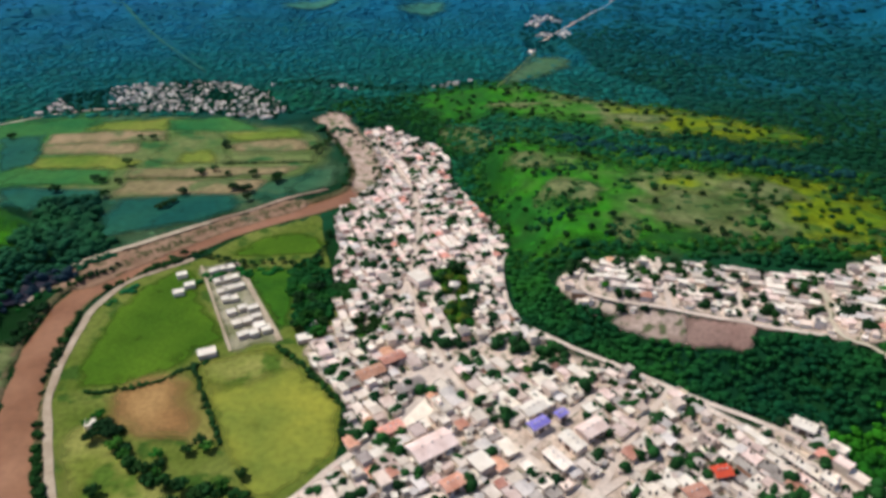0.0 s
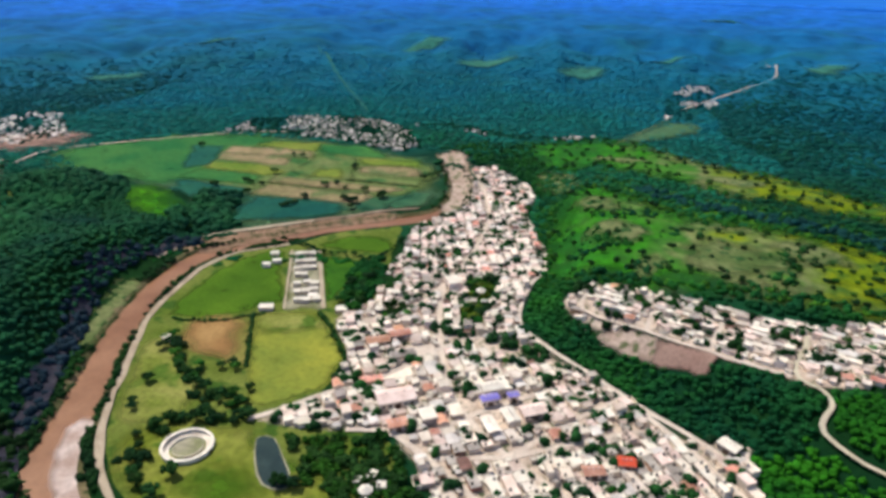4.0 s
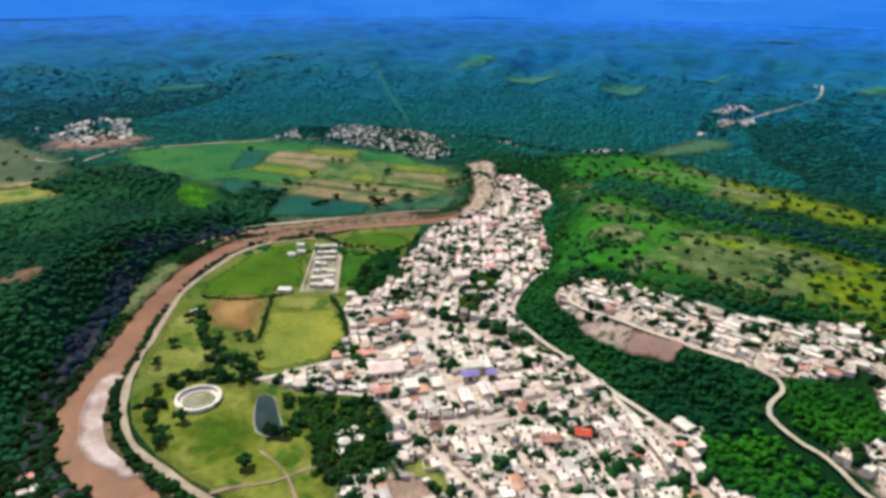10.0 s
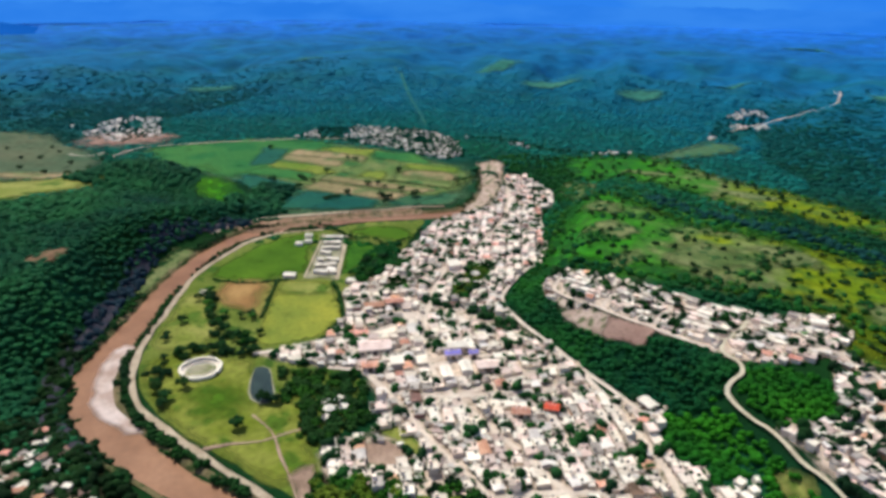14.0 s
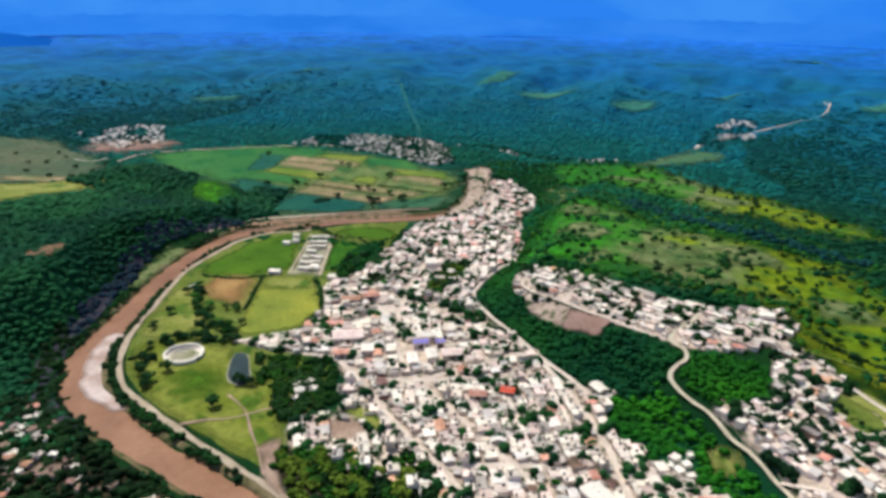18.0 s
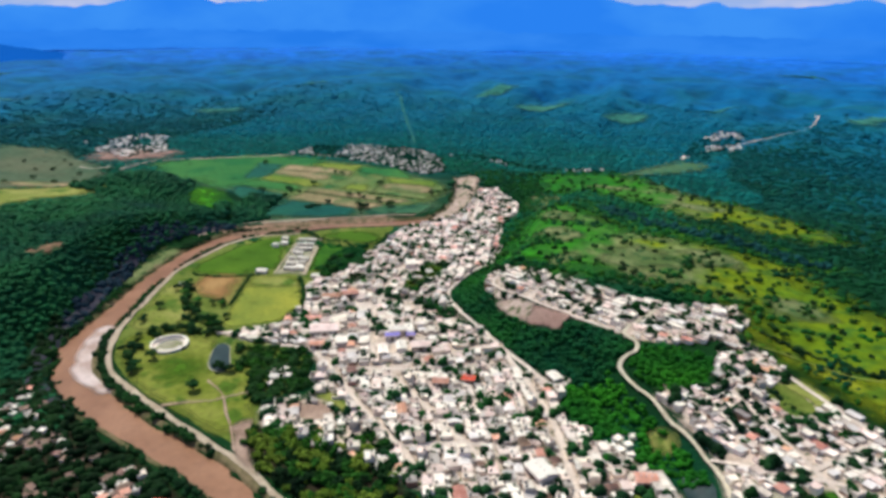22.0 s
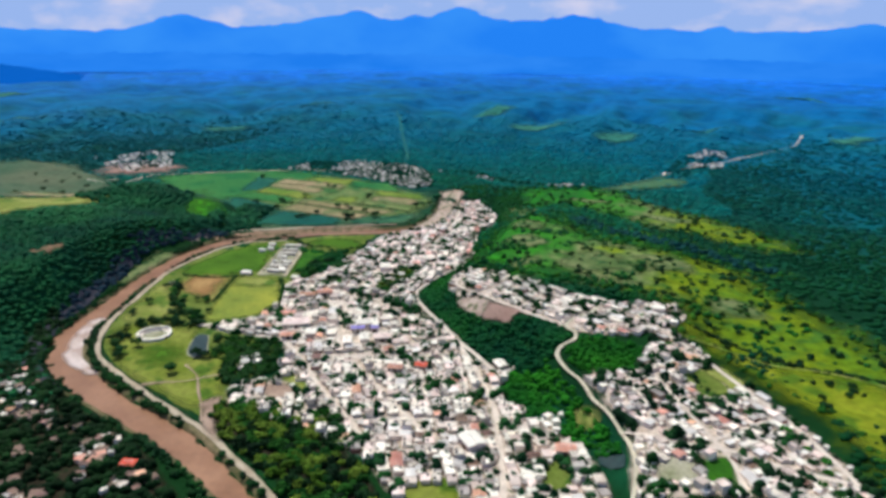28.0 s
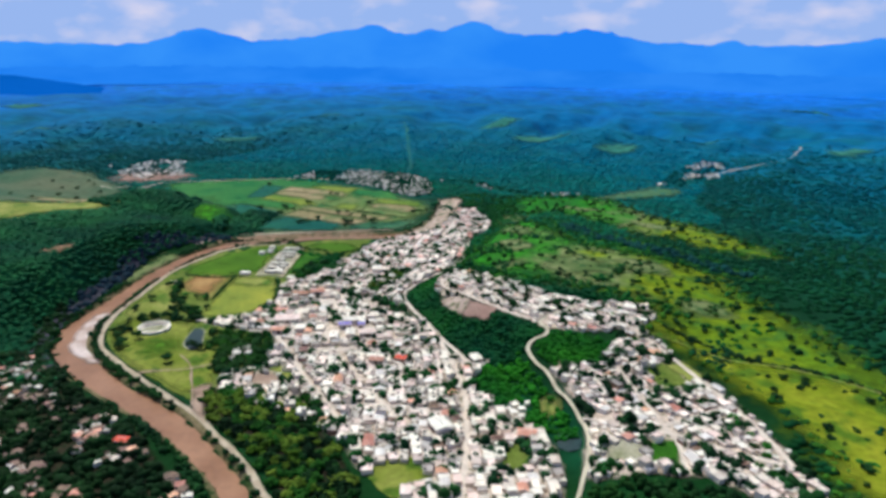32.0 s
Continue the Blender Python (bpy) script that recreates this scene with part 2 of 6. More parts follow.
# grass of the far clearings, tinted blue to match the painted haze
M_HILL_GRASS = surface("hazed_hill_grass", (0.016, 0.130, 0.115), (0.036, 0.165, 0.125), 0.01, 0.06, bump=0.2, grain=0.2, gloss=0.05)
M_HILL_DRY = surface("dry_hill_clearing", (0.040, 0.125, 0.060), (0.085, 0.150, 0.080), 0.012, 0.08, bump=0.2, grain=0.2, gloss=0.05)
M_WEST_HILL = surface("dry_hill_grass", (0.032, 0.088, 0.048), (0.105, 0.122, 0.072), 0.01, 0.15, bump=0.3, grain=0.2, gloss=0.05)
# the bluff's shadow is put into the rock colour as dark purple
M_ROCK = surface("shade_painted_rock", (0.018, 0.020, 0.036), (0.044, 0.042, 0.058), 0.08, 0.5, bump=0.6, grain=0.4, gloss=0.1)
M_KHAKI = surface("dry_grass", (0.17, 0.17, 0.04), (0.28, 0.24, 0.08), 0.04, 0.4, bump=0.2, grain=0.2, gloss=0.05)
M_TILLED = surface("tilled_earth", (0.27, 0.15, 0.06), (0.36, 0.22, 0.09), 0.04, 0.5, bump=0.2, grain=0.2, gloss=0.05)
# the next three greens carry the haze's blue in their base colours
M_FAR_GREEN = surface("hazed_green_crop", (0.014, 0.122, 0.036), (0.046, 0.165, 0.040), 0.02, 0.2, bump=0.2, grain=0.22, gloss=0.05)
M_FAR_DARK = surface("hazed_dark_crop", (0.005, 0.074, 0.062), (0.014, 0.104, 0.066), 0.02, 0.2, bump=0.2, grain=0.2, gloss=0.05)
M_FAR_FLAT = surface("hazed_grassland", (0.030, 0.108, 0.056), (0.085, 0.150, 0.072), 0.014, 0.12, bump=0.2, grain=0.25, speck=(0.015, 0.080, 0.045), speck_size=0.3, gloss=0.05)
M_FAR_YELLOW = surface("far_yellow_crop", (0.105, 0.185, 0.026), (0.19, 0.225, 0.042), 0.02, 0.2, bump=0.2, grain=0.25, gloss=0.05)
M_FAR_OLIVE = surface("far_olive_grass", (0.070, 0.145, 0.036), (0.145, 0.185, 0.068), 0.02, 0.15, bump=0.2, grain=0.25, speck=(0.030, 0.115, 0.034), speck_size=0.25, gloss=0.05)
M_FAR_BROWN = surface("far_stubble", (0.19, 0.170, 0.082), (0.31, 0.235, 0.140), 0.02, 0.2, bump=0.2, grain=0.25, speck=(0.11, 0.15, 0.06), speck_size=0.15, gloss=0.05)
M_PLOUGH = surface("ploughed_plot", (0.25, 0.155, 0.130), (0.35, 0.235, 0.195), 0.05, 0.5, bump=0.3, grain=0.2, gloss=0.05)
M_BANK = surface("pale_bank_soil", (0.36, 0.265, 0.215), (0.50, 0.39, 0.33), 0.08, 0.5, bump=0.3, grain=0.25, speck=(0.12, 0.14, 0.07), speck_size=0.3, gloss=0.05)
M_BANKSIDE = surface("grassy_river_bank", (0.085, 0.085, 0.036), (0.19, 0.15, 0.085), 0.06, 0.4, bump=0.3, grain=0.3, speck=(0.03, 0.055, 0.016), speck_size=0.35, gloss=0.05)
M_LIME = surface("lime_pasture", (0.135, 0.185, 0.008), (0.25, 0.27, 0.020), 0.03, 0.2, bump=0.2, grain=0.25, speck=(0.07, 0.135, 0.010), speck_size=0.2, gloss=0.05)
M_MUD = surface("river_mud", (0.23, 0.140, 0.092), (0.33, 0.215, 0.150), 0.05, 0.5, bump=0.3, grain=0.2, speck=(0.10, 0.09, 0.045), speck_size=0.3, gloss=0.1)
M_TRACK = surface("pale_gravel_road", (0.45, 0.40, 0.30), (0.60, 0.55, 0.43), 0.08, 0.8, bump=0.2, grain=0.12)
# rusty brown roofs, taken darker to paint in the view's dim corner
M_RUST = surface("rusty_sheet", (0.085, 0.050, 0.038), (0.22, 0.125, 0.095), 0.2, 1.2, 0.6, 0.2, vary=0.3, grain=0.2)
M_EARTH = surface("bare_earth", (0.25, 0.165, 0.125), (0.40, 0.285, 0.225), 0.06, 0.6, bump=0.3, grain=0.22)
M_BROWN = surface("brown_soil", (0.085, 0.055, 0.030), (0.20, 0.125, 0.080), 0.06, 0.4, bump=0.3, grain=0.3, speck=(0.02, 0.05, 0.015), speck_size=0.3, gloss=0.05)
M_DUST = surface("dusty_ground", (0.40, 0.33, 0.27), (0.58, 0.50, 0.43), 0.05, 0.5, bump=0.2, grain=0.3)
M_ROAD = surface("pale_dirt_road", (0.33, 0.26, 0.19), (0.47, 0.39, 0.30), 0.08, 0.8, bump=0.2, grain=0.15)
M_YARD = surface("yard_ground", (0.42, 0.325, 0.26), (0.68, 0.56, 0.47), 0.12, 0.5, bump=0.2, grain=0.3, speck=(0.05, 0.075, 0.03), speck_size=0.5)
M_LOT = surface("cleared_lot", (0.20, 0.21, 0.11), (0.42, 0.38, 0.30), 0.06, 0.5, bump=0.2, grain=0.25)
M_STREET = surface("concrete_street", (0.54, 0.45, 0.39), (0.68, 0.59, 0.52), 0.08, 0.8, bump=0.1, grain=0.15)
M_SAND = surface("river_sand", (0.40, 0.29, 0.25), (0.62, 0.52, 0.50), 0.07, 0.5, bump=0.2, grain=0.15)
M_WATER = surface("muddy_water", (0.205, 0.088, 0.040), (0.30, 0.145, 0.078), 0.03, 0.3, 0.35, 0.05, grain=0.1)
M_POND = surface("pond_water", (0.012, 0.032, 0.036), (0.024, 0.05, 0.050), 0.1, 0.5, 0.4, 0.05, grain=0.15, gloss=0.1)
M_CONCRETE = surface("pale_concrete", (0.65, 0.565, 0.48), (0.84, 0.76, 0.68), 0.15, 1.5, bump=0.2, vary=0.24, grain=0.15, island=0.14)
M_PINK = surface("pinkish_roof_screed", (0.63, 0.485, 0.425), (0.83, 0.70, 0.64), 0.15, 1.5, bump=0.2, vary=0.3, grain=0.15, island=0.15)
M_GREY = surface("weathered_grey_roof", (0.33, 0.29, 0.27), (0.49, 0.44, 0.41), 0.15, 1.5, bump=0.2, vary=0.3, grain=0.2)
M_WHITE = surface("white_paint", (0.74, 0.675, 0.585), (0.86, 0.81, 0.73), 0.2, 2.0, 0.7, 0.1, grain=0.08, vary=0.08)
M_TILE = surface("terracotta", (0.52, 0.24, 0.165), (0.70, 0.39, 0.29), 0.2, 2.0, bump=0.3, vary=0.3, grain=0.2)
M_RED = surface("red_paint", (0.55, 0.06, 0.03), (0.66, 0.10, 0.05), 0.2, 2.0, 0.6, 0.1, grain=0.1)
M_PURPLE = surface("violet_sheet", (0.20, 0.17, 0.55), (0.28, 0.25, 0.66), 0.2, 2.0, 0.5, 0.1, grain=0.1)
M_TIN = surface("corrugated_sheet", (0.54, 0.50, 0.48), (0.70, 0.65, 0.62), 0.15, 1.2, 0.5, 0.2, vary=0.25, metal=0.05, grain=0.15)
M_WALL = surface("painted_plaster", (0.70, 0.57, 0.47), (0.88, 0.77, 0.66), 0.1, 1.2, bump=0.2, vary=0.35, grain=0.15, island=0.1)
M_BRICK = surface("brick_wall", (0.30, 0.15, 0.10), (0.40, 0.22, 0.16), 0.1, 1.5, bump=0.2, vary=0.3, grain=0.2)
M_DOOR = surface("door_paint", (0.08, 0.06, 0.05), (0.16, 0.10, 0.07), 1.0, 5.0, 0.6, 0.1, vary=0.4)
M_GLASS = surface("dark_window_glass", (0.02, 0.025, 0.03), (0.05, 0.06, 0.07), 1.0, 5.0, 0.12, 0.0)
M_TANK = surface("black_plastic", (0.02, 0.02, 0.02), (0.04, 0.04, 0.045), 1.0, 5.0, 0.5, 0.0)


FADED = {}


def faded(m):
    """The same cover with a ragged, thinning rim, where it meets the land round it."""
    if m.name in FADED:
        return FADED[m.name]
    c = FADED[m.name] = m.copy()
    t, link = c.node_tree.nodes, c.node_tree.links.new
    inner, n, mix, bare = (t.new("ShaderNode" + k) for k in ("Attribute", "TexNoise", "MixShader", "BsdfTransparent"))
    inner.attribute_name = "inner"
    n.inputs["Scale"].default_value, n.inputs["Detail"].default_value = 0.06, 4.0
    link(t.new("ShaderNodeNewGeometry").outputs["Position"], n.inputs["Vector"])
    add, span = t.new("ShaderNodeMath"), t.new("ShaderNodeMapRange")
    link(inner.outputs["Fac"], add.inputs[0])
    wild = t.new("ShaderNodeMath")
    wild.operation, wild.inputs[1].default_value, wild.inputs[2].default_value = "MULTIPLY_ADD", 1.3, -0.6
    link(n.outputs["Fac"], wild.inputs[0])
    link(wild.outputs[0], add.inputs[1])
    link(add.outputs[0], span.inputs[0])
    span.inputs[1].default_value, span.inputs[2].default_value = 0.06, 0.95
    link(span.outputs[0], mix.inputs[0])
    link(bare.outputs[0], mix.inputs[1])
    link(t["Principled BSDF"].outputs[0], mix.inputs[2])
    link(mix.outputs[0], t["Material Output"].inputs[0])
    return c


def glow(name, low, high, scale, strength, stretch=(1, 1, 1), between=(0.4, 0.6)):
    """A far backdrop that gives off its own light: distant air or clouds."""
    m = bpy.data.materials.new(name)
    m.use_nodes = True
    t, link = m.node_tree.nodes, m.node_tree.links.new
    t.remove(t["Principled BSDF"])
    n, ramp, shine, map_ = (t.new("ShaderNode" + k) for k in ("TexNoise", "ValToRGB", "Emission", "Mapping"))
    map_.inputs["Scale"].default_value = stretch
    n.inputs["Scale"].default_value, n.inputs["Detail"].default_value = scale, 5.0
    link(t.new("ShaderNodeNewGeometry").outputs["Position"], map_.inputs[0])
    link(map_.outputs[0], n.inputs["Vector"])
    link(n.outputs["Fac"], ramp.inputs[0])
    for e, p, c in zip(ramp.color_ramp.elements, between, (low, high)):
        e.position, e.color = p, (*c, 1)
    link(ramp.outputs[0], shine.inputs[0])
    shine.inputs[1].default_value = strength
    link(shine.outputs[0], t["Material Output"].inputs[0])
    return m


# ---- plan: lines and heights ----
RIVER = [(400, -470), (330, -330), (262, -180), (200, -60), (168, -2), (136, 27), (112, 42), (88, 52), (55, 64), (22, 73), (-17, 79), (-64, 89), (-108, 104), (-138, 134), (-154, 170), (-170, 204), (-186, 240), (-198, 275), (-206, 312),
         (-208, 345), (-201, 366), (-182, 388), (-160, 411), (-139, 433), (-111, 453), (-85, 469), (-63, 486), (-50, 510), (-52, 560), (-70, 615), (-88, 655), (-100, 680)]
BANK_ROAD = [(420, -440), (352, -310), (288, -166), (236, -62), (190, 5), (150, 35), (134, 43), (110, 57), (77, 70), (43, 83), (10, 90), (-35, 101), (-64, 109), (-86, 117), (-105, 130), (-120, 146), (-133, 164), (-143, 183), (-154, 207), (-168, 234), (-181, 264), (-188, 303), (-190, 338), (-182, 365), (-165, 382), (-149, 394)]
FOOT = [(40, 700), (30, 512), (50, 452), (58, 402), (54, 334), (72, 302), (100, 277), (150, 242), (190, 207), (215, 182), (243, 162), (266, 122), (282, 90), (300, 20), (330, -100)]
TERRACE = FOOT + [(1500, -100), (1500, 700)]


def inside(poly, x, y):
    """Which of the points lie in the polygon."""
    x, y = np.asarray(x, float), np.asarray(y, float)
    hit = np.zeros(x.shape, bool)
    for (ax, ay), (bx, by) in zip(poly, poly[1:] + poly[:1]):
        if ay != by:
            hit ^= ((ay > y) != (by > y)) & (x < (bx - ax) * (y - ay) / (by - ay) + ax)
    return hit


def reach(line, x, y):
    """The distance of the points from a polyline."""
    x, y = np.asarray(x, float), np.asarray(y, float)
    best = np.full(x.shape, 1e9)
    for (ax, ay), (bx, by) in zip(line, line[1:]):
        dx, dy = bx - ax, by - ay
        f = np.clip(((x - ax) * dx + (y - ay) * dy) / (dx * dx + dy * dy), 0, 1)
        best = np.minimum(best, np.hypot(x - ax - f * dx, y - ay - f * dy))
    return best


def ease(a, b, v):
    f = np.clip((v - a) / (b - a), 0, 1)
    return f * f * (3 - 2 * f)


WEST = [(-64, 88), (-108, 104), (-138, 134), (-154, 170), (-170, 204), (-186, 240), (-198, 275), (-206, 312), (-207, 350), (-300, 470), (-1500, 600), (-1500, 60)]


def fractal(x, y, size, seed, octaves=4):
    flat = [noise.fractal(Vector((a / size, b / size, seed)), 0.9, 2.1, octaves) for a, b in zip(np.ravel(x), np.ravel(y))]
    return np.reshape(flat, np.shape(x))


def rise(x, y):
    """The ground's height, without the river's bed."""
    x, y = np.asarray(x, float), np.asarray(y, float)
    east = inside(TERRACE, x, y) * ease(2, 34, reach(FOOT, x, y)) * (22 - 7 * ease(215, 320, x)) * (1 - ease(420, 830, y))
    d = reach(RIVER, x, y)
    west = inside(WEST, x, y) * ease(20, 62, d) * 33 * ease(80, 150, y) * (1 - 0.75 * ease(260, 420, y))
    knoll = 20 * np.exp(-((x + 395) ** 2 + (y - 412) ** 2) / 55 ** 2)
    return east + west + knoll


def height(x, y):
    x, y = np.asarray(x, float), np.asarray(y, float)
    z = rise(x, y)
    r = np.hypot(x + 100, y)
    out = ease(1020, 1550, r) + 0.25 * ease(500, 800, np.abs(x))
    if np.any(out > 0):
        f = fractal(x, y, 420, 3.0)
        ridge = 1 - np.abs(fractal(x, y, 900, 8.0)) * 1.6
        z = z + out * (1 - 0.8 * ease(1500, 2700, r)) * (1 - ease(2700, 3100, r)) * (14 + 34 * f + 26 * np.clip(ridge, 0, 1) * ease(900, 1500, r) + 13 * (0.6 - np.abs(fractal(x, y, 230, 6.0)) * 1.7) * ease(880, 1200, r) + 20 * (0.5 - np.abs(fractal(x, y, 330, 12.0)) * 1.9) * ease(1020, 1350, r)) + (12 + 34 * ease(-900, -2200, x)) * ease(1700, 2500, r) * (1 - ease(2700, 3100, r)) * np.clip(0.6 + fractal(x, y, 1500, 5.0), 0, 1.3)
        turn = np.arctan2(x + 60, y + 150)
        spur = 1 - 2.4 * np.abs(fractal(turn * 3000 + 0.35 * r, 0.32 * r, 430, 15.0, 2))
        z = z + 17 * np.clip(spur, -0.6, 1) * ease(1000, 1400, r) * (1 - ease(1500, 2300, r)) * ease(200, 700, y)
        z = np.where(r > 1000, 44 * np.tanh(z / 44), z)
    k = ease(210, 130, y) * ease(-30, -90, x)
    d = reach(RIVER, x, y)
    return z - 4.5 * (1 - ease(0, 1, (d - 5 - 3 * k + 2 * ease(30, 100, x)) / (7 + k)))


# ---- building tools ----
def part(name, bm, material, parent=None, label="", smooth=False):
    me = bpy.data.meshes.new(name)
    bm.to_mesh(me)
    bm.free()
    return mesh_object(name, me, material, parent, label, smooth)


def mesh_object(name, me, material, parent=None, label="", smooth=False):
    for m in material if isinstance(material, (list, tuple)) else [material]:
        me.materials.append(m)
    if smooth:
        me.polygons.foreach_set("use_smooth", [True] * len(me.polygons))
    ob = new(name, me)
    if parent:
        ob.parent = parent
    return tagged(ob, label)


def from_arrays(name, verts, tris):
    """A mesh of triangles from arrays."""
    me = bpy.data.meshes.new(name)
    me.vertices.add(len(verts))
    me.vertices.foreach_set("co", np.asarray(verts, np.float32).ravel())
    me.loops.add(len(tris) * 3)
    me.loops.foreach_set("vertex_index", np.asarray(tris, np.int32).ravel())
    me.polygons.add(len(tris))
    me.polygons.foreach_set("loop_start", np.arange(len(tris), dtype=np.int32) * 3)
    me.update(calc_edges=True)
    return me


def box(bm, x0, y0, z0, x1, y1, z1, bottom=True):
    v = [bm.verts.new((x, y, z)) for z in (z0, z1) for x, y in ((x0, y0), (x1, y0), (x1, y1), (x0, y1))]
    for q in ((0, 1, 5, 4), (1, 2, 6, 5), (2, 3, 7, 6), (3, 0, 4, 7), (4, 5, 6, 7)) + (((3, 2, 1, 0),) if bottom else ()):
        bm.faces.new([v[i] for i in q])


def curve(line, step=6.0, closed=False):
    """A smooth line through the points of a rough one, in even steps."""
    p = [Vector(q) for q in line]
    n, out = len(p), []
    for i in range(n if closed else n - 1):
        a, b, c, d = ((p[(i + k) % n] for k in (-1, 0, 1, 2)) if closed else (p[max(i - 1, 0)], p[i], p[i + 1], p[min(i + 2, n - 1)]))
        k = max(2, int((c - b).length / step))
        for j in range(k):
            t = j / k
            out.append(0.5 * (2 * b + (c - a) * t + (2 * a - 5 * b + 4 * c - d) * t * t + (3 * b - a - 3 * c + d) * t ** 3))
    if not closed:
        out.append(p[-1])
    return [(q.x, q.y) for q in out]


def ribbon(name, line, width, material, lift, label, category, wobble=0.0, level=None, across=3, seed=1.0, step=6.0, flat_=False):
    """A strip along a line, laid on the ground (or level)."""
    pts = curve(line, step)
    bm, rows = bmesh.new(), []
    for i, (x, y) in enumerate(pts):
        ax, ay = pts[max(i - 1, 0)]
        bx, by = pts[min(i + 1, len(pts) - 1)]
        n = Vector((ay - by, bx - ax)).normalized()
        row = []
        for k in range(across):
            w = width * (k / (across - 1) - 0.5)
            if k in (0, across - 1):
                w += wobble * noise.noise(Vector((x * 0.05, y * 0.05, seed + k)))
            px, py = x + n.x * w, y + n.y * w
            row.append((px, py))
        rows.append(row)
    flat = np.array(rows).reshape(-1, 2)
    z = np.full(len(flat), level) if level is not None else height(flat[:, 0], flat[:, 1]) + lift
    if flat_:
        z = np.repeat(np.maximum(z.reshape(-1, across)[:, across // 2], z.reshape(-1, across).max(1) - 0.7), across)
    v = [bm.verts.new((a, b, c)) for (a, b), c in zip(flat, z)]
    for i in range(len(rows) - 1):
        for k in range(across - 1):
            q = i * across + k
            bm.faces.new((v[q + 1], v[q], v[q + across], v[q + across + 1]))
    bmesh.ops.recalc_face_normals(bm, faces=bm.faces)
    ob = part(name, bm, material, smooth=True)
    return tagged(ob, label, category, kind="structure")


def patch(name, outline, material, label, category, lift=0.3, step=9.0, ragged=0.0, kind="structure", round_=True, seed=1.0, fade=0.0):
    """A piece of land with its own cover, laid on the ground inside an outline."""
    line = curve(outline, 8.0, True) if round_ else curve([q for a, b in zip(outline, outline[1:] + outline[:1]) for q in (a, ((a[0] * 2 + b[0]) / 3, (a[1] * 2 + b[1]) / 3), ((a[0] + b[0] * 2) / 3, (a[1] + b[1] * 2) / 3))], 8.0, True)
    if ragged:
        line = [(x + ragged * noise.noise(Vector((x * 0.06, y * 0.06, seed))), y + ragged * noise.noise(Vector((x * 0.06, y * 0.06, seed + 9)))) for x, y in line]
    if fade:
        ring = [Vector(q) for q in line]
        area = sum(p.x * q.y - q.x * p.y for p, q in zip(ring, ring[1:] + ring[:1]))
        for k, p in enumerate(ring):
            along = (ring[(k + 1) % len(ring)] - ring[k - 1]).normalized()
            out = Vector((along.y, -along.x)) * (1 if area > 0 else -1)
            line[k] = tuple(p + out * fade * 0.35)
    a = np.array(line)
    gx, gy = np.meshgrid(np.arange(a[:, 0].min(), a[:, 0].max(), step), np.arange(a[:, 1].min(), a[:, 1].max(), step))
    gx, gy = gx.ravel(), gy.ravel()
    ok = inside(line, gx, gy) & (reach(line + line[:1], gx, gy) > step * 0.4)
    pts = [Vector(q) for q in line] + [Vector((x, y)) for x, y in zip(gx[ok], gy[ok])]
    n = len(line)
    co, _, faces, *_ = delaunay_2d_cdt(pts, [(i, (i + 1) % n) for i in range(n)], [], 1, 1e-4)
    c = np.array([(p.x, p.y) for p in co])
    z = height(c[:, 0], c[:, 1]) + lift
    tris = [f if (co[f[1]] - co[f[0]]).cross(co[f[2]] - co[f[0]]) > 0 else f[::-1] for f in faces if len(f) == 3]
    me = from_arrays(name, np.column_stack([c, z]), np.array(tris))
    if fade:
        rim = me.attributes.new("inner", "FLOAT", "POINT")
        rim.data.foreach_set("value", np.clip(reach(line + line[:1], c[:, 0], c[:, 1]) / fade, 0, 1).astype(np.float32))
        material = faded(material)
    ob = mesh_object(name, me, material, smooth=True)
    return tagged(ob, label, category, kind=kind)


# ---- leaves, crowns and trees ----
rng = np.random.default_rng(7)


def ball():
    """A low ball of leaves: corners and triangles."""
    bm = bmesh.new()
    bmesh.ops.create_icosphere(bm, subdivisions=1, radius=1.0)
    v = np.array([tuple(q.co) for q in bm.verts])
    f = np.array([[q.index for q in p.verts] for p in bm.faces])
    bm.free()
    return v, f


BALL_V, BALL_F = ball()


def crown_shape(clumps, spread, squash=0.75, size=0.42):
    """A crown of jittered clumps in a unit of about one across, its foot at z 0."""
    vs, fs = [], []
    for i in range(clumps):
        a, r = rng.uniform(0, 6.28), spread * math.sqrt(rng.uniform(0, 1))
        c = np.array([r * math.cos(a), r * math.sin(a), squash * (0.45 + 0.5 * rng.uniform(0, 1) * (1 - r / max(spread, 0.01) * 0.6))])
        s = size * rng.uniform(0.55, 1.1)
        v = BALL_V * s * rng.uniform(0.75, 1.25, (len(BALL_V), 1)) * (1, 1, 0.8) + c
        fs.append(BALL_F + sum(len(q) for q in vs))
        vs.append(v)
    return np.concatenate(vs), np.concatenate(fs)


FINE = [crown_shape(16, 0.62, 0.8, 0.3) for _ in range(5)]
COARSE = [crown_shape(6, 0.5, 0.7, 0.45) for _ in range(6)]
ROUGH = [crown_shape(3, 0.45, 0.6, 0.55) for _ in range(6)]
PAIR = [crown_shape(2, 0.4, 0.6, 0.6) for _ in range(8)]
SINGLE = [crown_shape(1, 0.12, 0.55, 0.75) for _ in range(10)]


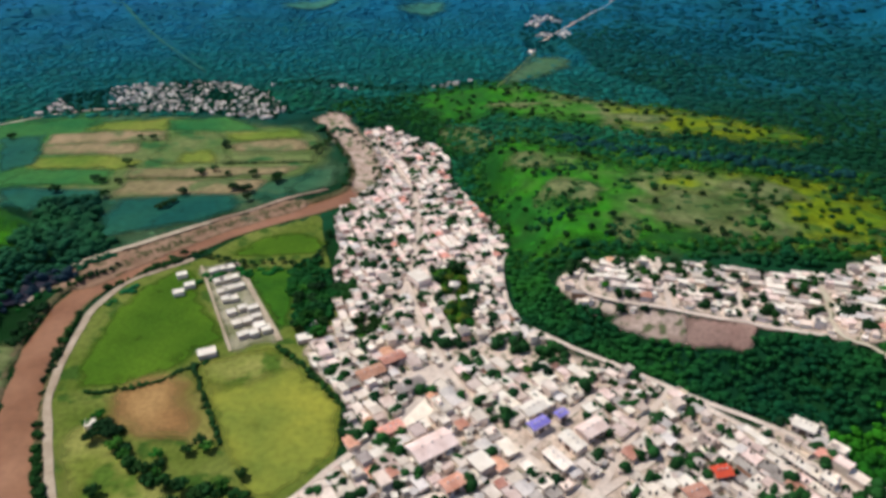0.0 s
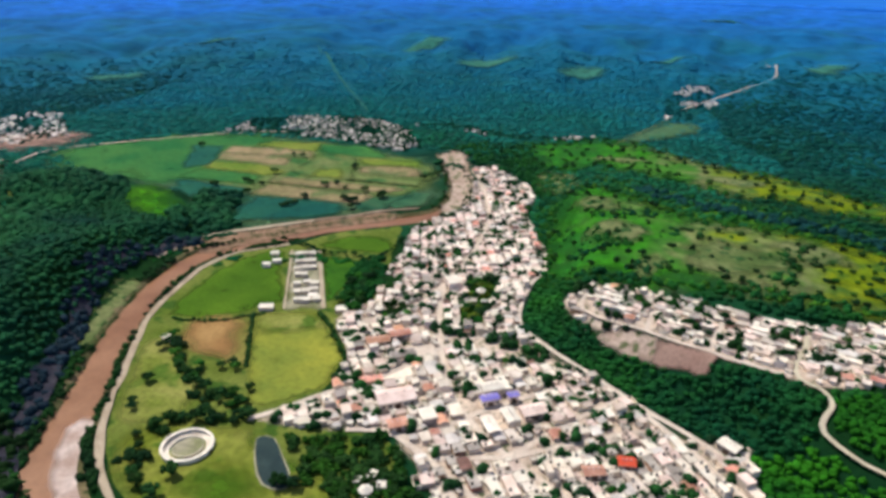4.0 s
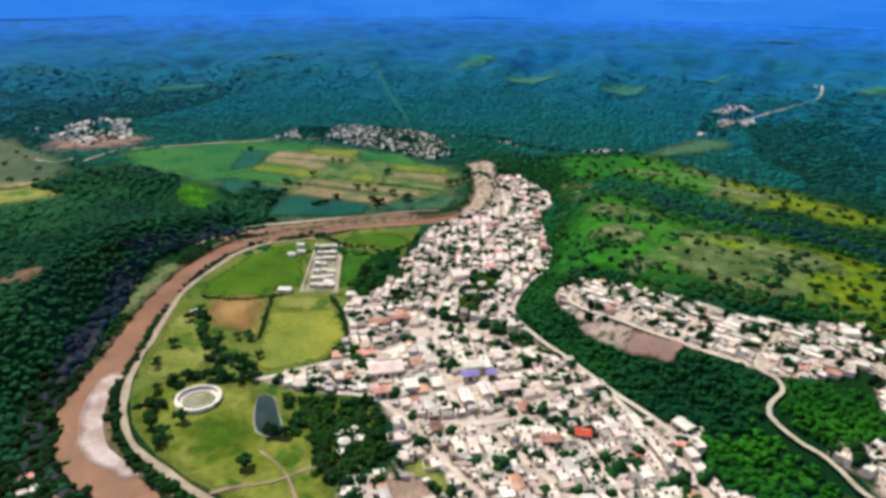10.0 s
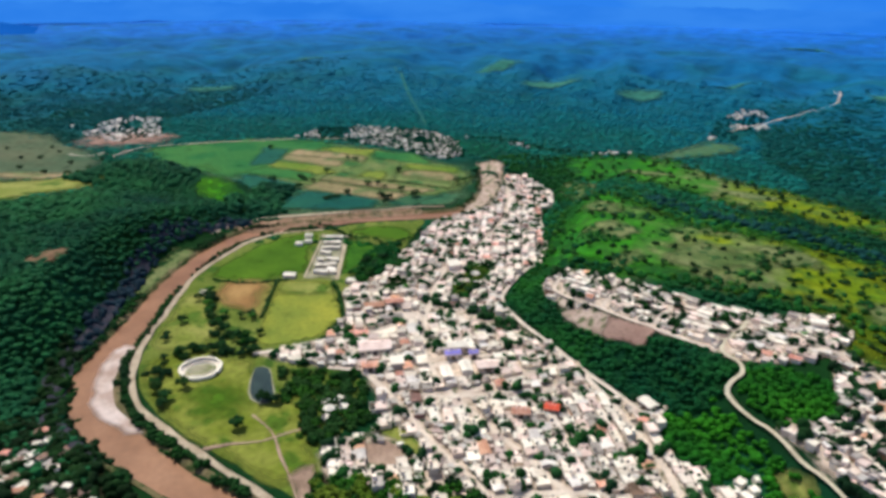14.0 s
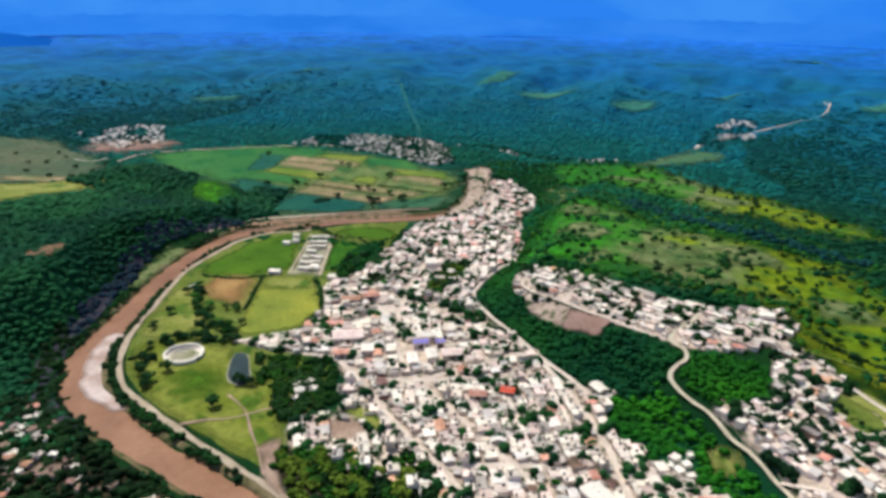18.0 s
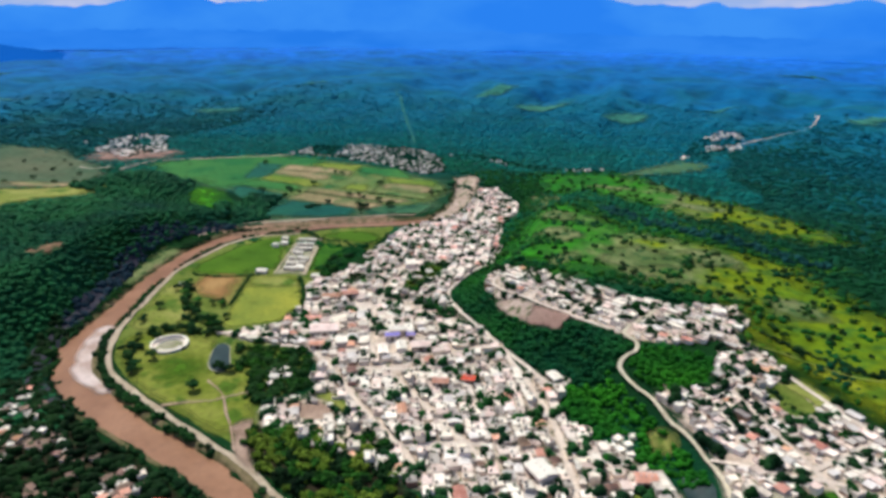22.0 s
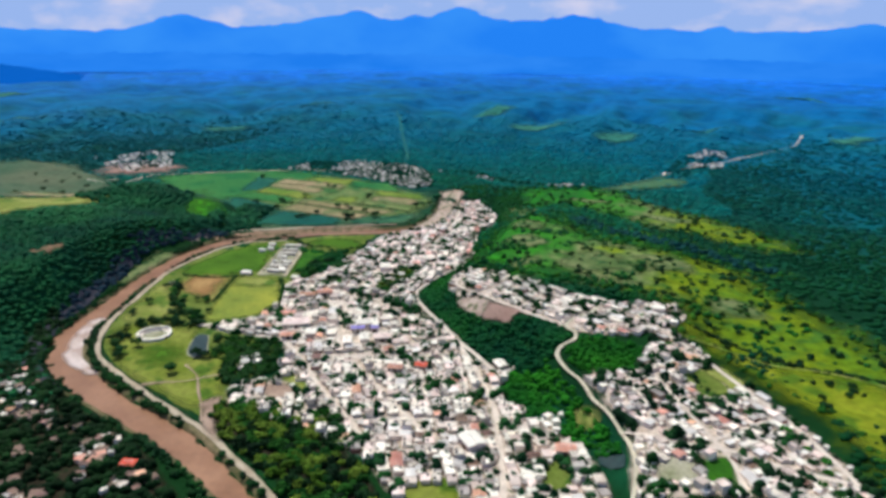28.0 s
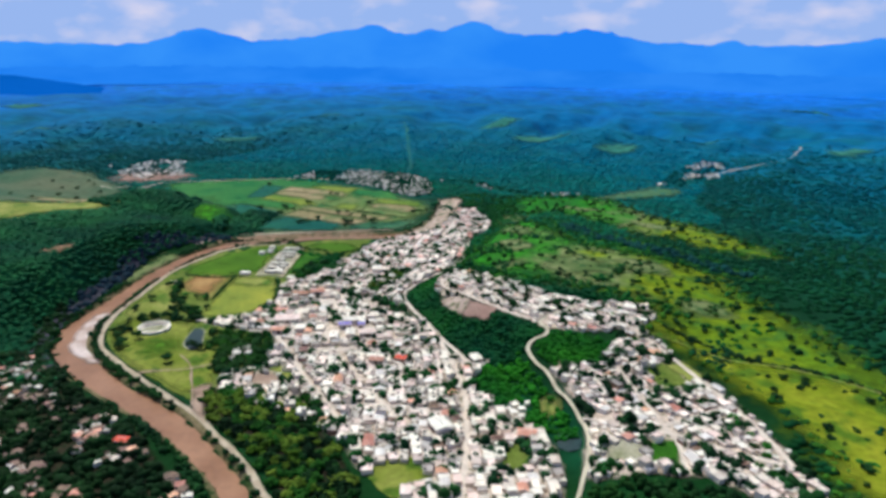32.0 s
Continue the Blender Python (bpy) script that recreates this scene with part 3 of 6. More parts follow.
def woods(name, spots, sizes, shapes, material, label, category="woods", tall=1.0, sink=0.1):
    """Many crowns joined into one wood."""
    spots = np.asarray(spots)
    if not len(spots):
        return None
    z = height(spots[:, 0], spots[:, 1])
    vs, fs, n = [], [], 0
    for (x, y), h, s in zip(spots, z, sizes):
        v, f = shapes[rng.integers(len(shapes))]
        a = rng.uniform(0, 6.28)
        c, d = math.cos(a) * s, math.sin(a) * s
        vs.append(np.column_stack([x + v[:, 0] * c - v[:, 1] * d, y + v[:, 0] * d + v[:, 1] * c, h + (v[:, 2] - sink) * s * tall * rng.uniform(0.8, 1.25)]))
        fs.append(f + n)
        n += len(v)
    ob = mesh_object(name, from_arrays(name, np.concatenate(vs), np.concatenate(fs)), material, smooth=True)
    return tagged(ob, label, category, kind="stuff")


def scatter(poly, gap, jitter=0.5, keep=1.0, avoid=()):
    """Spots strewn over a polygon, about gap apart."""
    a = np.array(poly)
    gx, gy = np.meshgrid(np.arange(a[:, 0].min(), a[:, 0].max(), gap), np.arange(a[:, 1].min(), a[:, 1].max(), gap))
    gx, gy = gx.ravel() + rng.uniform(-jitter, jitter, gx.size) * gap, gy.ravel() + rng.uniform(-jitter, jitter, gx.size) * gap
    ok = inside(poly, gx, gy) & (rng.uniform(0, 1, gx.size) < keep)
    for line, d in avoid:
        ok &= reach(line, gx, gy) > d
    return np.column_stack([gx[ok], gy[ok]])


TREES = {}


def tree(x, y, size, leaf="mid", group="scattered trees", name="tree"):
    """A single tree with trunk, limbs and a crown of clumps."""
    k = (name, leaf, int(rng.integers(3)))
    z = float(height(x, y))
    m = Matrix.LocRotScale((x, y, z), Euler((0, 0, rng.uniform(0, 6.28))), None)
    if k in TREES:
        ob = copy_thing(TREES[k], m)
    else:
        ob = new(name)
        bm = bmesh.new()
        bmesh.ops.create_cone(bm, cap_ends=True, segments=7, radius1=0.055, radius2=0.03, depth=0.5, matrix=Matrix.Translation((0, 0, 0.22)))
        for i in range(4):
            a = i * 1.57 + rng.uniform(-0.4, 0.4)
            bmesh.ops.create_cone(bm, cap_ends=True, segments=5, radius1=0.025, radius2=0.01, depth=0.4,
                                  matrix=Matrix.Translation((0.12 * math.cos(a), 0.12 * math.sin(a), 0.5)) @ Matrix.Rotation(a, 4, "Z") @ Matrix.Rotation(0.75, 4, "Y"))
        part("trunk", bm, M_BARK, ob)
        v, f = crown_shape(22, 0.42, 0.62, 0.2)
        crown = mesh_object("crown", from_arrays("crown", v + (0, 0, 0.22), f), {"mid": M_LEAF, "dark": M_LEAF_DARK, "light": M_LEAF_LIGHT}[leaf], ob)
        TREES[k] = ob
        ob.matrix_basis = m
    ob.scale = (size, size, size * rng.uniform(0.8, 1.05))
    return tagged(ob, {"mid": "broad green tree with a full uneven crown", "dark": "dark green broad-leaved tree", "light": "light green spreading tree"}[leaf], "tree", group)


# ---- the land ----
def spread(lo, hi, step, far):
    """Even steps from lo to hi, then wider and wider ones out to far."""
    out, d, a = [], step, hi
    while a < far:
        d *= 1.022
        a += d
        out.append(a)
    left, d, a = [], step, lo
    while a > -far:
        d *= 1.022
        a -= d
        left.append(a)
    return np.array(left[::-1] + list(np.arange(lo, hi, step)) + [hi] + out)


gx, gy = spread(-420, 440, 7.0, 5200), spread(-120, 760, 7.0, 5200)
xx, yy = np.meshgrid(gx, gy)
zz = height(xx, yy)
nx, ny = len(gx), len(gy)
i, j = np.meshgrid(np.arange(nx - 1), np.arange(ny - 1))
q = (j * nx + i).ravel()
me = from_arrays("ground", np.column_stack([xx.ravel(), yy.ravel(), zz.ravel()]), np.concatenate([np.column_stack([q, q + 1, q + nx + 1]), np.column_stack([q, q + nx + 1, q + nx])]))
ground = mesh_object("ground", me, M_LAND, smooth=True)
tagged(ground, "green scrubby valley floor rolling up into hills painted haze-blue", "ground", kind="structure")

ribbon("river", RIVER, 23, M_WATER, 0, "broad muddy brown river winding round the town", "river", 3.0, level=-2.0, across=5)
def river_bank(side, label):
    """A sloping strip of bank from the water's edge up to the land."""
    pts, bm = curve(RIVER, 3.0), bmesh.new()
    last = None
    for i, (x, y) in enumerate(pts):
        (ax, ay), (bx, by) = pts[max(i - 2, 0)], pts[min(i + 2, len(pts) - 1)]
        n = Vector((ay - by, bx - ax)).normalized() * side
        bend = float(ease(210, 130, y) * ease(-30, -90, x))
        edge = 8.7 + 3.5 * bend - 2 * float(ease(30, 100, x)) + 0.9 * noise.noise(Vector((x * 0.05, y * 0.05, 3.0 + side)))
        row = []
        for d, z in ((0, -2.15), (0.7, -1.3), (1.9, -0.5), (4.2, None)):
            px, py = x + n.x * (edge + d), y + n.y * (edge + d)
            row.append(bm.verts.new((px, py, float(height(px, py)) + 0.3 if z is None else max(z, float(height(px, py)) + 0.12 if d else -9))))
        if last:
            for a, b, c, d in zip(last, last[1:], row, row[1:]):
                bm.faces.new((a, b, d, c))
        last = row
    bmesh.ops.recalc_face_normals(bm, faces=bm.faces)
    tagged(part("river_bank", bm, M_BANKSIDE, smooth=True), label, "bank", kind="structure")


river_bank(1, "grassy brown bank on the river's outer side")
river_bank(-1, "grassy brown bank on the river's inner side")
SANDBAR = [(-150, 160), (-138, 166), (-118, 144), (-104, 128), (-86, 115), (-68, 106), (-76, 99), (-98, 103), (-114, 112), (-128, 125), (-140, 142)]
sandbar = patch("sandbar", SANDBAR, M_SAND, "pale flat sandbar in the river's bend", "sandbar", 0.0, 3.0, 4.0, fade=5)
for v in sandbar.data.vertices:
    v.co.z = -1.3
SAND_NORTH = [(-108, 684), (-84, 690), (-66, 640), (-49, 598), (-36, 530), (-45, 497), (-57, 502), (-64, 560), (-86, 622)]
flats = patch("river_flat", [(-229, 362), (-220, 388), (-204, 404), (-174, 427), (-152, 445), (-126, 465), (-100, 484), (-88, 474), (-111, 456), (-139, 436), (-160, 414), (-182, 391), (-202, 366)], M_MUD, "bare muddy flat between the flood wall and the water", "sandbar", 0.3, 3.0, 1.5, fade=3)
for v in flats.data.vertices:
    v.co.z = max(v.co.z, -1.8)
sand_n = patch("river_sand", SAND_NORTH, M_BANK, "broad pale sandy riverbed upstream of the town", "sandbar", 0.45, 3.0, 4.0, fade=8)
for v in sand_n.data.vertices:
    v.co.z = max(v.co.z, -1.7)

patch("bend_meadow", [(-186, 300), (-188, 338), (-180, 366), (-160, 384), (-146, 394), (-120, 430), (-80, 455), (-66, 400), (-52, 330), (-40, 250), (-40, 215), (-30, 195), (10, 190), (24, 150), (24, 128), (36, 108), (40, 92), (-34, 106), (-85, 122), (-118, 148), (-142, 186), (-166, 234), (-179, 264)], M_BEND, "grassy flats inside the river's bend", "meadow", 0.12, 8, 2.0)
patch("far_flats", [(-420, 640), (-330, 700), (-240, 690), (-160, 665), (-112, 650), (-88, 600), (-70, 540), (-100, 480), (-150, 450), (-200, 412), (-250, 470), (-330, 470), (-440, 500), (-520, 560)], M_FAR_FLAT, "green flats beyond the river", "meadow", 0.3, 12, 14.0, fade=40)
WEST_FLAT = [(-520, 560), (-470, 640), (-400, 690), (-330, 690), (-300, 640), (-300, 560), (-330, 500), (-380, 480), (-440, 500)]
patch("far_flats", WEST_FLAT, M_FAR_GREEN, "green fields beyond the wooded knoll", "meadow", 0.5, 12, 14.0, fade=30)
# fields inside the river's bend
FIELD_BIG = [(-172, 268), (-178, 295), (-178, 326), (-172, 358), (-155, 382), (-144, 380), (-134, 350), (-107, 306), (-121, 298), (-123, 284), (-150, 270)]
patch("field", FIELD_BIG, M_GRASS, "large bright green crop field inside the river bend", "field", 0.25, 6, 1.0, round_=False, fade=3)
FIELD_OCHRE = [(-150, 265), (-121, 281), (-116, 277), (-97, 243), (-90, 226), (-106, 231), (-130, 236), (-142, 244)]
patch("field", FIELD_OCHRE, M_KHAKI, "dry ochre field with bare earth at one corner", "field", 0.25, 6, 1.5, round_=False, fade=3)
patch("bare_patch", [(-150, 264), (-128, 275), (-113, 258), (-108, 236), (-130, 238), (-142, 246)], M_TILLED, "orange bare earth patch in the dry field", "bare soil", 0.45, 4, 3.0, fade=16)
FIELD_YELLOW = [(-117, 286), (-84, 300), (-62, 278), (-42, 253), (-38, 228), (-50, 212), (-66, 198), (-76, 203), (-90, 228), (-103, 254)]
patch("field", FIELD_YELLOW, M_GRASS_YELLOW, "mown yellow-green field beside the town", "field", 0.25, 6, 1.0, round_=False, fade=3)
patch("field_strip", [(-116, 283), (-86, 297), (-68, 280), (-84, 272), (-106, 264)], M_MEADOW, "greyer unmown end of the yellow field", "field", 0.4, 5, 5.0, fade=10)
patch("field", [(-116, 380), (-88, 382), (-74, 384), (-76, 350), (-78, 310), (-86, 322), (-100, 350)], M_GRASS_DARK, "dark green field beside the new housing", "field", 0.25, 6, 1.0, round_=False, fade=4)
patch("field", [(-125, 406), (-98, 429), (-72, 420), (-71, 400), (-119, 396)], M_GRASS, "small bright green field by the river", "field", 0.25, 6, 1.0, fade=5)
MEADOW = [(-160, 232), (-150, 250), (-138, 236), (-118, 214), (-104, 200), (-100, 184), (-118, 168), (-134, 178), (-146, 200)]
patch("meadow", MEADOW, M_MEADOW, "pale dry meadow along the river road", "meadow", 0.25, 6, 2.0, fade=8)
MEADOW_S = [(-118, 160), (-100, 175), (-66, 182), (-54, 172), (-20, 160), (2, 152), (16, 128), (28, 108), (20, 98), (-20, 104), (-66, 116), (-96, 130)]
patch("meadow", MEADOW_S, M_OLIVE, "sunny meadow round the small arena", "meadow", 0.25, 6, 3.0, seed=4.0, fade=10)
patch("lawn", [(-64, 150), (-50, 154), (-38, 140), (-42, 128), (-56, 126), (-68, 136)], M_GRASS, "bright green lawn below the arena", "lawn", 0.45, 5, 6.0, fade=22)

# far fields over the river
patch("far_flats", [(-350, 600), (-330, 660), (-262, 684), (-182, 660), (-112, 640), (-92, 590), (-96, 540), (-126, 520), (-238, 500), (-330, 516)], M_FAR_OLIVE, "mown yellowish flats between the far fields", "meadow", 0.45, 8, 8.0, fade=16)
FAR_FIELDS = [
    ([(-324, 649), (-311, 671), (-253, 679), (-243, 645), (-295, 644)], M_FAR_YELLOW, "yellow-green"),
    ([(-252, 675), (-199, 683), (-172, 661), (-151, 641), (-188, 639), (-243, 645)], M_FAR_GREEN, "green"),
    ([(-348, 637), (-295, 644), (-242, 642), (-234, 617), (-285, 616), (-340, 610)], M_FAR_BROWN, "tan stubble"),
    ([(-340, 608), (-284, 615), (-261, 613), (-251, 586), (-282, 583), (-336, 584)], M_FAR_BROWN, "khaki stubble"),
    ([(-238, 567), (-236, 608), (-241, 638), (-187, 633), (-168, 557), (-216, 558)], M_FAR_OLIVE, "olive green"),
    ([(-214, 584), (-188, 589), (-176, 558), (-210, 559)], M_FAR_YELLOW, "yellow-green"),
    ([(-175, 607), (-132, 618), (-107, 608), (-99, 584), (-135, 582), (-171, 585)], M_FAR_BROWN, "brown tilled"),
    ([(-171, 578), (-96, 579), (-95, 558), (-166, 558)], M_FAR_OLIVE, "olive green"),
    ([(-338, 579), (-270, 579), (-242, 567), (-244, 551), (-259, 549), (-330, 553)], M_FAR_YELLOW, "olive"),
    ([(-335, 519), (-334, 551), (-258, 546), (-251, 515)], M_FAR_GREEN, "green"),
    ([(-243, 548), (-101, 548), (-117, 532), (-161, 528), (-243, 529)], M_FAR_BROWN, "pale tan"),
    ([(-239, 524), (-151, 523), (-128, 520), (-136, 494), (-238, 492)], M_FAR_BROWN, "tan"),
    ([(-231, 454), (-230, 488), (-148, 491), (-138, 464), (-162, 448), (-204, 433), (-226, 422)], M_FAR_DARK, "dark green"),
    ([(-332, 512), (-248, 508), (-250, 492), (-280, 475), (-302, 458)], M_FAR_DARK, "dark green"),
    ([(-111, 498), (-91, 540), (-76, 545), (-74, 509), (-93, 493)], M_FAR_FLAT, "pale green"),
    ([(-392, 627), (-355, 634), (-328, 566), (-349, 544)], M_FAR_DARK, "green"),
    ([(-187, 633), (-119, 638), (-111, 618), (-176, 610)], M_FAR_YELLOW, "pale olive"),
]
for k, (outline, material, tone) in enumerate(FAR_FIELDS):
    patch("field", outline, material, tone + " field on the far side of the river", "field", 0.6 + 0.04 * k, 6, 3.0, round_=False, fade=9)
WEST_FIELDS = [
    ([(-520, 250), (-470, 300), (-458, 345), (-445, 388), (-415, 405), (-388, 374), (-382, 300), (-392, 232), (-450, 200)], M_MEADOW, "yellow-green"),
    ([(-700, 300), (-780, 470), (-737, 551), (-553, 495), (-458, 428), (-468, 360), (-478, 310), (-530, 260)], M_WEST_HILL, "dry khaki"),
    ([(-331, 437), (-320, 457), (-271, 424), (-265, 400), (-289, 399)], M_GRASS_BRIGHT, "bright green"), ([(-418, 491), (-397, 524), (-348, 474), (-386, 459)], M_FAR_GREEN, "green"),
]
for outline, material, tone in WEST_FIELDS:
    patch("field", outline, material, tone + " clearing among the western woods", "field", 0.9, 8, 10.0, fade=26)

# pastures on the eastern rise
SLOPE = [(62, 372), (46, 440), (40, 500), (46, 556), (90, 552), (151, 492), (223, 475), (283, 459), (322, 408), (366, 366), (402, 318), (440, 270), (470, 215), (480, 140), (405, 120), (376, 205), (345, 245), (318, 264), (285, 286), (266, 318), (270, 336), (231, 354), (154, 362), (116, 356)]
UPPER_SLOPE = [(0, 672), (-14, 740), (44, 782), (108, 784), (188, 702), (248, 654), (312, 600), (334, 566), (288, 548), (236, 562), (185, 574), (114, 632), (37, 652)]
PASTURES = [SLOPE, UPPER_SLOPE]
patch("pasture", SLOPE, M_SLOPE, "green and yellow hillside pasture dotted with dark trees", "pasture", 0.7, 6, 9.0, seed=2.0, fade=45)
patch("pasture", UPPER_SLOPE, M_SLOPE, "light green pasture strip under the far hills", "pasture", 0.9, 7, 14.0, seed=5.0, fade=45)
patch("bare_patch", [(113, 391), (127, 398), (131, 384), (123, 366), (116, 366)], M_GREYGREEN, "dry brownish spot on the pasture", "bare soil", 1.1, 3, 6.0, fade=9)
patch("dry_pasture", [(143, 417), (160, 438), (180, 440), (209, 418), (243, 440), (226, 409), (186, 391), (154, 391)], M_GREYGREEN, "dry greyish stretch of the pasture", "pasture", 1.1, 4, 10.0, fade=18)
patch("dry_pasture", [(14, 620), (24, 645), (48, 621), (62, 560), (46, 560), (24, 585)], M_GREYGREEN, "dry khaki clearing above the town", "pasture", 1.3, 5, 10.0, fade=14)
for outline in ([(76, 436), (96, 462), (122, 446), (104, 420)], [(58, 500), (82, 524), (102, 498), (78, 484)], [(206, 440), (238, 456), (258, 428), (226, 414)], [(268, 372), (296, 386), (318, 360), (288, 350)], [(60, 700), (104, 716), (120, 690), (76, 676)], [(176, 640), (214, 640), (226, 612), (190, 606)]):
    patch("dry_pasture", outline, M_GREYGREEN, "dry khaki spot on the hillside pasture", "pasture", 1.15, 5, 10.0, fade=14)
BARE = [(127, 290), (157, 276), (152, 266), (127, 278)]
patch("bare_field", BARE, M_PLOUGH, "ploughed reddish-brown plot below the hillside houses", "field", 1.7, 2.5, 1.5, round_=False, fade=2.5)
PALE_BANK = [(94, 303), (105, 301), (128, 291), (127, 279), (106, 291)]
patch("bare_bank", PALE_BANK, M_BANK, "pale bare bank below the hillside houses", "bank", 1.4, 2.5, 2.0, fade=3)
patch("clearing", [(224, 191), (238, 187), (239, 178), (229, 179)], M_MEADOW, "grassy clearing in the wooded gully", "clearing", 0.9, 4, 3.0, fade=6)

# ---- roads ----
ribbon("river_road", BANK_ROAD, 3.6, M_ROAD, 0.5, "pale dirt road along the river bank", "road", 1.5)
ribbon("embankment", [(-233, 342), (-229, 362), (-221, 388), (-205, 405), (-175, 428), (-153, 446)], 5, M_ROAD, 1.1, "pale flood wall track along the outer bank", "embankment", 1.0)
ribbon("bank_track", [(-153, 447), (-126, 466), (-104, 485), (-76, 500)], 3.0, M_EARTH, 0.9, "bare dirt track on the river's far bank", "road", 1.0)
EAST_ROAD = [(206, 312), (203, 296), (196, 280), (195, 265), (204, 257), (206, 245), (200, 233), (203, 226), (213, 215), (222, 207), (234, 193), (243, 186), (252, 177), (261, 165), (268, 150), (272, 130), (276, 80), (262, 10), (254, -50), (247, -82)]
ribbon("winding_road", EAST_ROAD, 2.4, M_TRACK, 1.5, "pale winding road up through the wooded gully", "road", 0.4, step=3.0, flat_=True)
EDGE_ROAD = [(22, 500), (42, 450), (51, 405), (45, 378), (46, 325), (66, 299), (96, 274), (122, 252), (147, 234), (160, 223)]
ribbon("edge_road", EDGE_ROAD, 3.0, M_STREET, 0.8, "concrete road along the town's wooded edge", "road", 0.5)
STREETS = [
    [(-13, 361), (-6, 325), (8, 279), (27, 235), (46, 211), (65, 195), (100, 172), (150, 140)],
    [(9, 196), (42, 175), (72, 152), (110, 129), (130, 114)],
    [(113, 258), (91, 232), (72, 206), (52, 180), (36, 164)],
    [(84, 261), (48, 229), (21, 199), (6, 196)],
    [(-66, 187), (-54, 199), (-39, 217), (-19, 236), (-1, 262), (8, 279), (40, 310)],
    [(-47, 295), (-22, 325), (-13, 361), (-7, 419), (-10, 493), (-30, 560), (-48, 610)],
    [(119, 252), (145, 224), (163, 202), (180, 178), (194, 151), (206, 127), (216, 104), (230, 70)], [(208, 137), (222, 154), (231, 174)],
    [(-16, 193), (9, 200)],
    [(65, 195), (90, 212), (130, 236)], [(110, 129), (150, 150), (190, 158)], [(30, 184), (65, 195)],
]
for k, line in enumerate(STREETS):
    ribbon("street", line, 3.3, M_STREET, 0.55 + 0.02 * k, "pale concrete town street between the houses", "street", 0.3)
EAST_STREETS = [
    [(92, 339), (84, 328), (91, 315), (120, 297), (155, 279), (192, 266)], [(122, 296), (128, 333), (130, 345)], [(154, 281), (161, 306), (166, 322)],
    [(260, 229), (275, 210), (289, 192), (301, 176), (312, 161), (319, 140)], [(252, 296), (280, 271), (302, 250), (324, 227), (345, 200), (366, 168)], [(257, 172), (282, 163), (307, 170), (334, 168), (366, 168)],
    [(199, 268), (225, 285), (252, 296)], [(206, 310), (240, 300), (252, 296)], [(301, 176), (318, 200), (330, 218)],
]
for k, line in enumerate(EAST_STREETS):
    ribbon("street", line, 3.0, M_STREET, 1.15 + 0.03 * k, "pale dusty street of the hillside quarter", "street", 0.4, step=3.0, flat_=True)
ribbon("footpath", [(-26, 136), (-8, 128), (8, 114), (20, 104), (36, 88)], 1.3, M_EARTH, 0.65, "worn dirt path across the meadow", "path", 0.8)
ribbon("footpath", [(-30, 103), (-20, 112), (-8, 120), (2, 133), (12, 142)], 1.5, M_EARTH, 0.6, "worn dirt path across the meadow", "path", 0.8)
LOT = [(-142, 383), (-122, 389), (-79, 306), (-102, 296)]
ribbon("lot_road", [(-122, 391), (-79, 304)], 3, M_ROAD, 0.6, "pale track beside the new housing lot", "road", 0.3)
ribbon("lot_road", [(-142, 385), (-103, 296)], 1.5, M_ROAD, 0.6, "pale track beside the new housing lot", "road", 0.3)
patch("housing_lot", LOT, M_LOT, "dusty cleared lot with rows of small new houses", "lot", 0.3, 6, 1.5, round_=False, fade=4)

TOWN = [(-66, 190), (-52, 203), (-36, 222), (-39, 256), (-58, 281), (-64, 300), (-50, 312), (-54, 340), (-57, 375), (-57, 405), (-65, 446), (-62, 466), (-46, 496), (-34, 522), (-42, 570), (-50, 602), (-56, 636), (-33, 632), (6, 590), (18, 550), (21, 498), (40, 448), (50, 404), (44, 380),
        (43, 322), (64, 296), (96, 271), (122, 248), (148, 228), (158, 237), (172, 230), (170, 216), (178, 195), (196, 178), (240, 160), (262, 125), (276, 70), (215, 64), (196, 72), (162, 85), (128, 106), (78, 110), (38, 110), (22, 128), (34, 140), (40, 160), (14, 190), (6, 199), (-33, 189)]
patch("town_ground", TOWN, M_YARD, "dusty pale ground between the town's houses", "ground", 0.3, 8, 3.0, fade=5)
EAST_Q = [(72, 338), (82, 342), (112, 341), (146, 336), (185, 325), (217, 321), (253, 340), (264, 320), (250, 292), (238, 276), (215, 262), (196, 262), (186, 268), (162, 274), (130, 292), (100, 304), (82, 318)]
SOUTH_Q = [(250, 255), (252, 292), (260, 300), (284, 273), (306, 252), (328, 228), (350, 199), (369, 172), (380, 150), (374, 128), (352, 134), (330, 140), (318, 134), (300, 129), (284, 125), (272, 130), (262, 165), (252, 182), (236, 197), (225, 208), (236, 214), (251, 226)]
patch("quarter_ground", EAST_Q, M_YARD, "dusty pale ground of the hillside quarter", "ground", 0.9, 4, 3.0, fade=4)
patch("quarter_ground", SOUTH_Q, M_YARD, "dusty pale ground of the lower hillside quarter", "ground", 0.9, 4, 3.0, seed=5.0, fade=5)

# ---- woods ----
WEST_WOOD = [(-60, 62), (-78, 78), (-118, 92), (-152, 128), (-172, 168), (-188, 202), (-204, 240), (-218, 275), (-228, 310), (-232, 350), (-220, 378), (-200, 400), (-215, 416), (-262, 395), (-300, 400), (-360, 470), (-376, 430), (-374, 372), (-370, 300), (-380, 230), (-440, 190), (-640, 180), (-640, 60), (-300, -20), (-120, 20)]
GRASS_BANK = [(-200, 224), (-219, 262), (-231, 300), (-216, 306), (-204, 262), (-190, 224)]
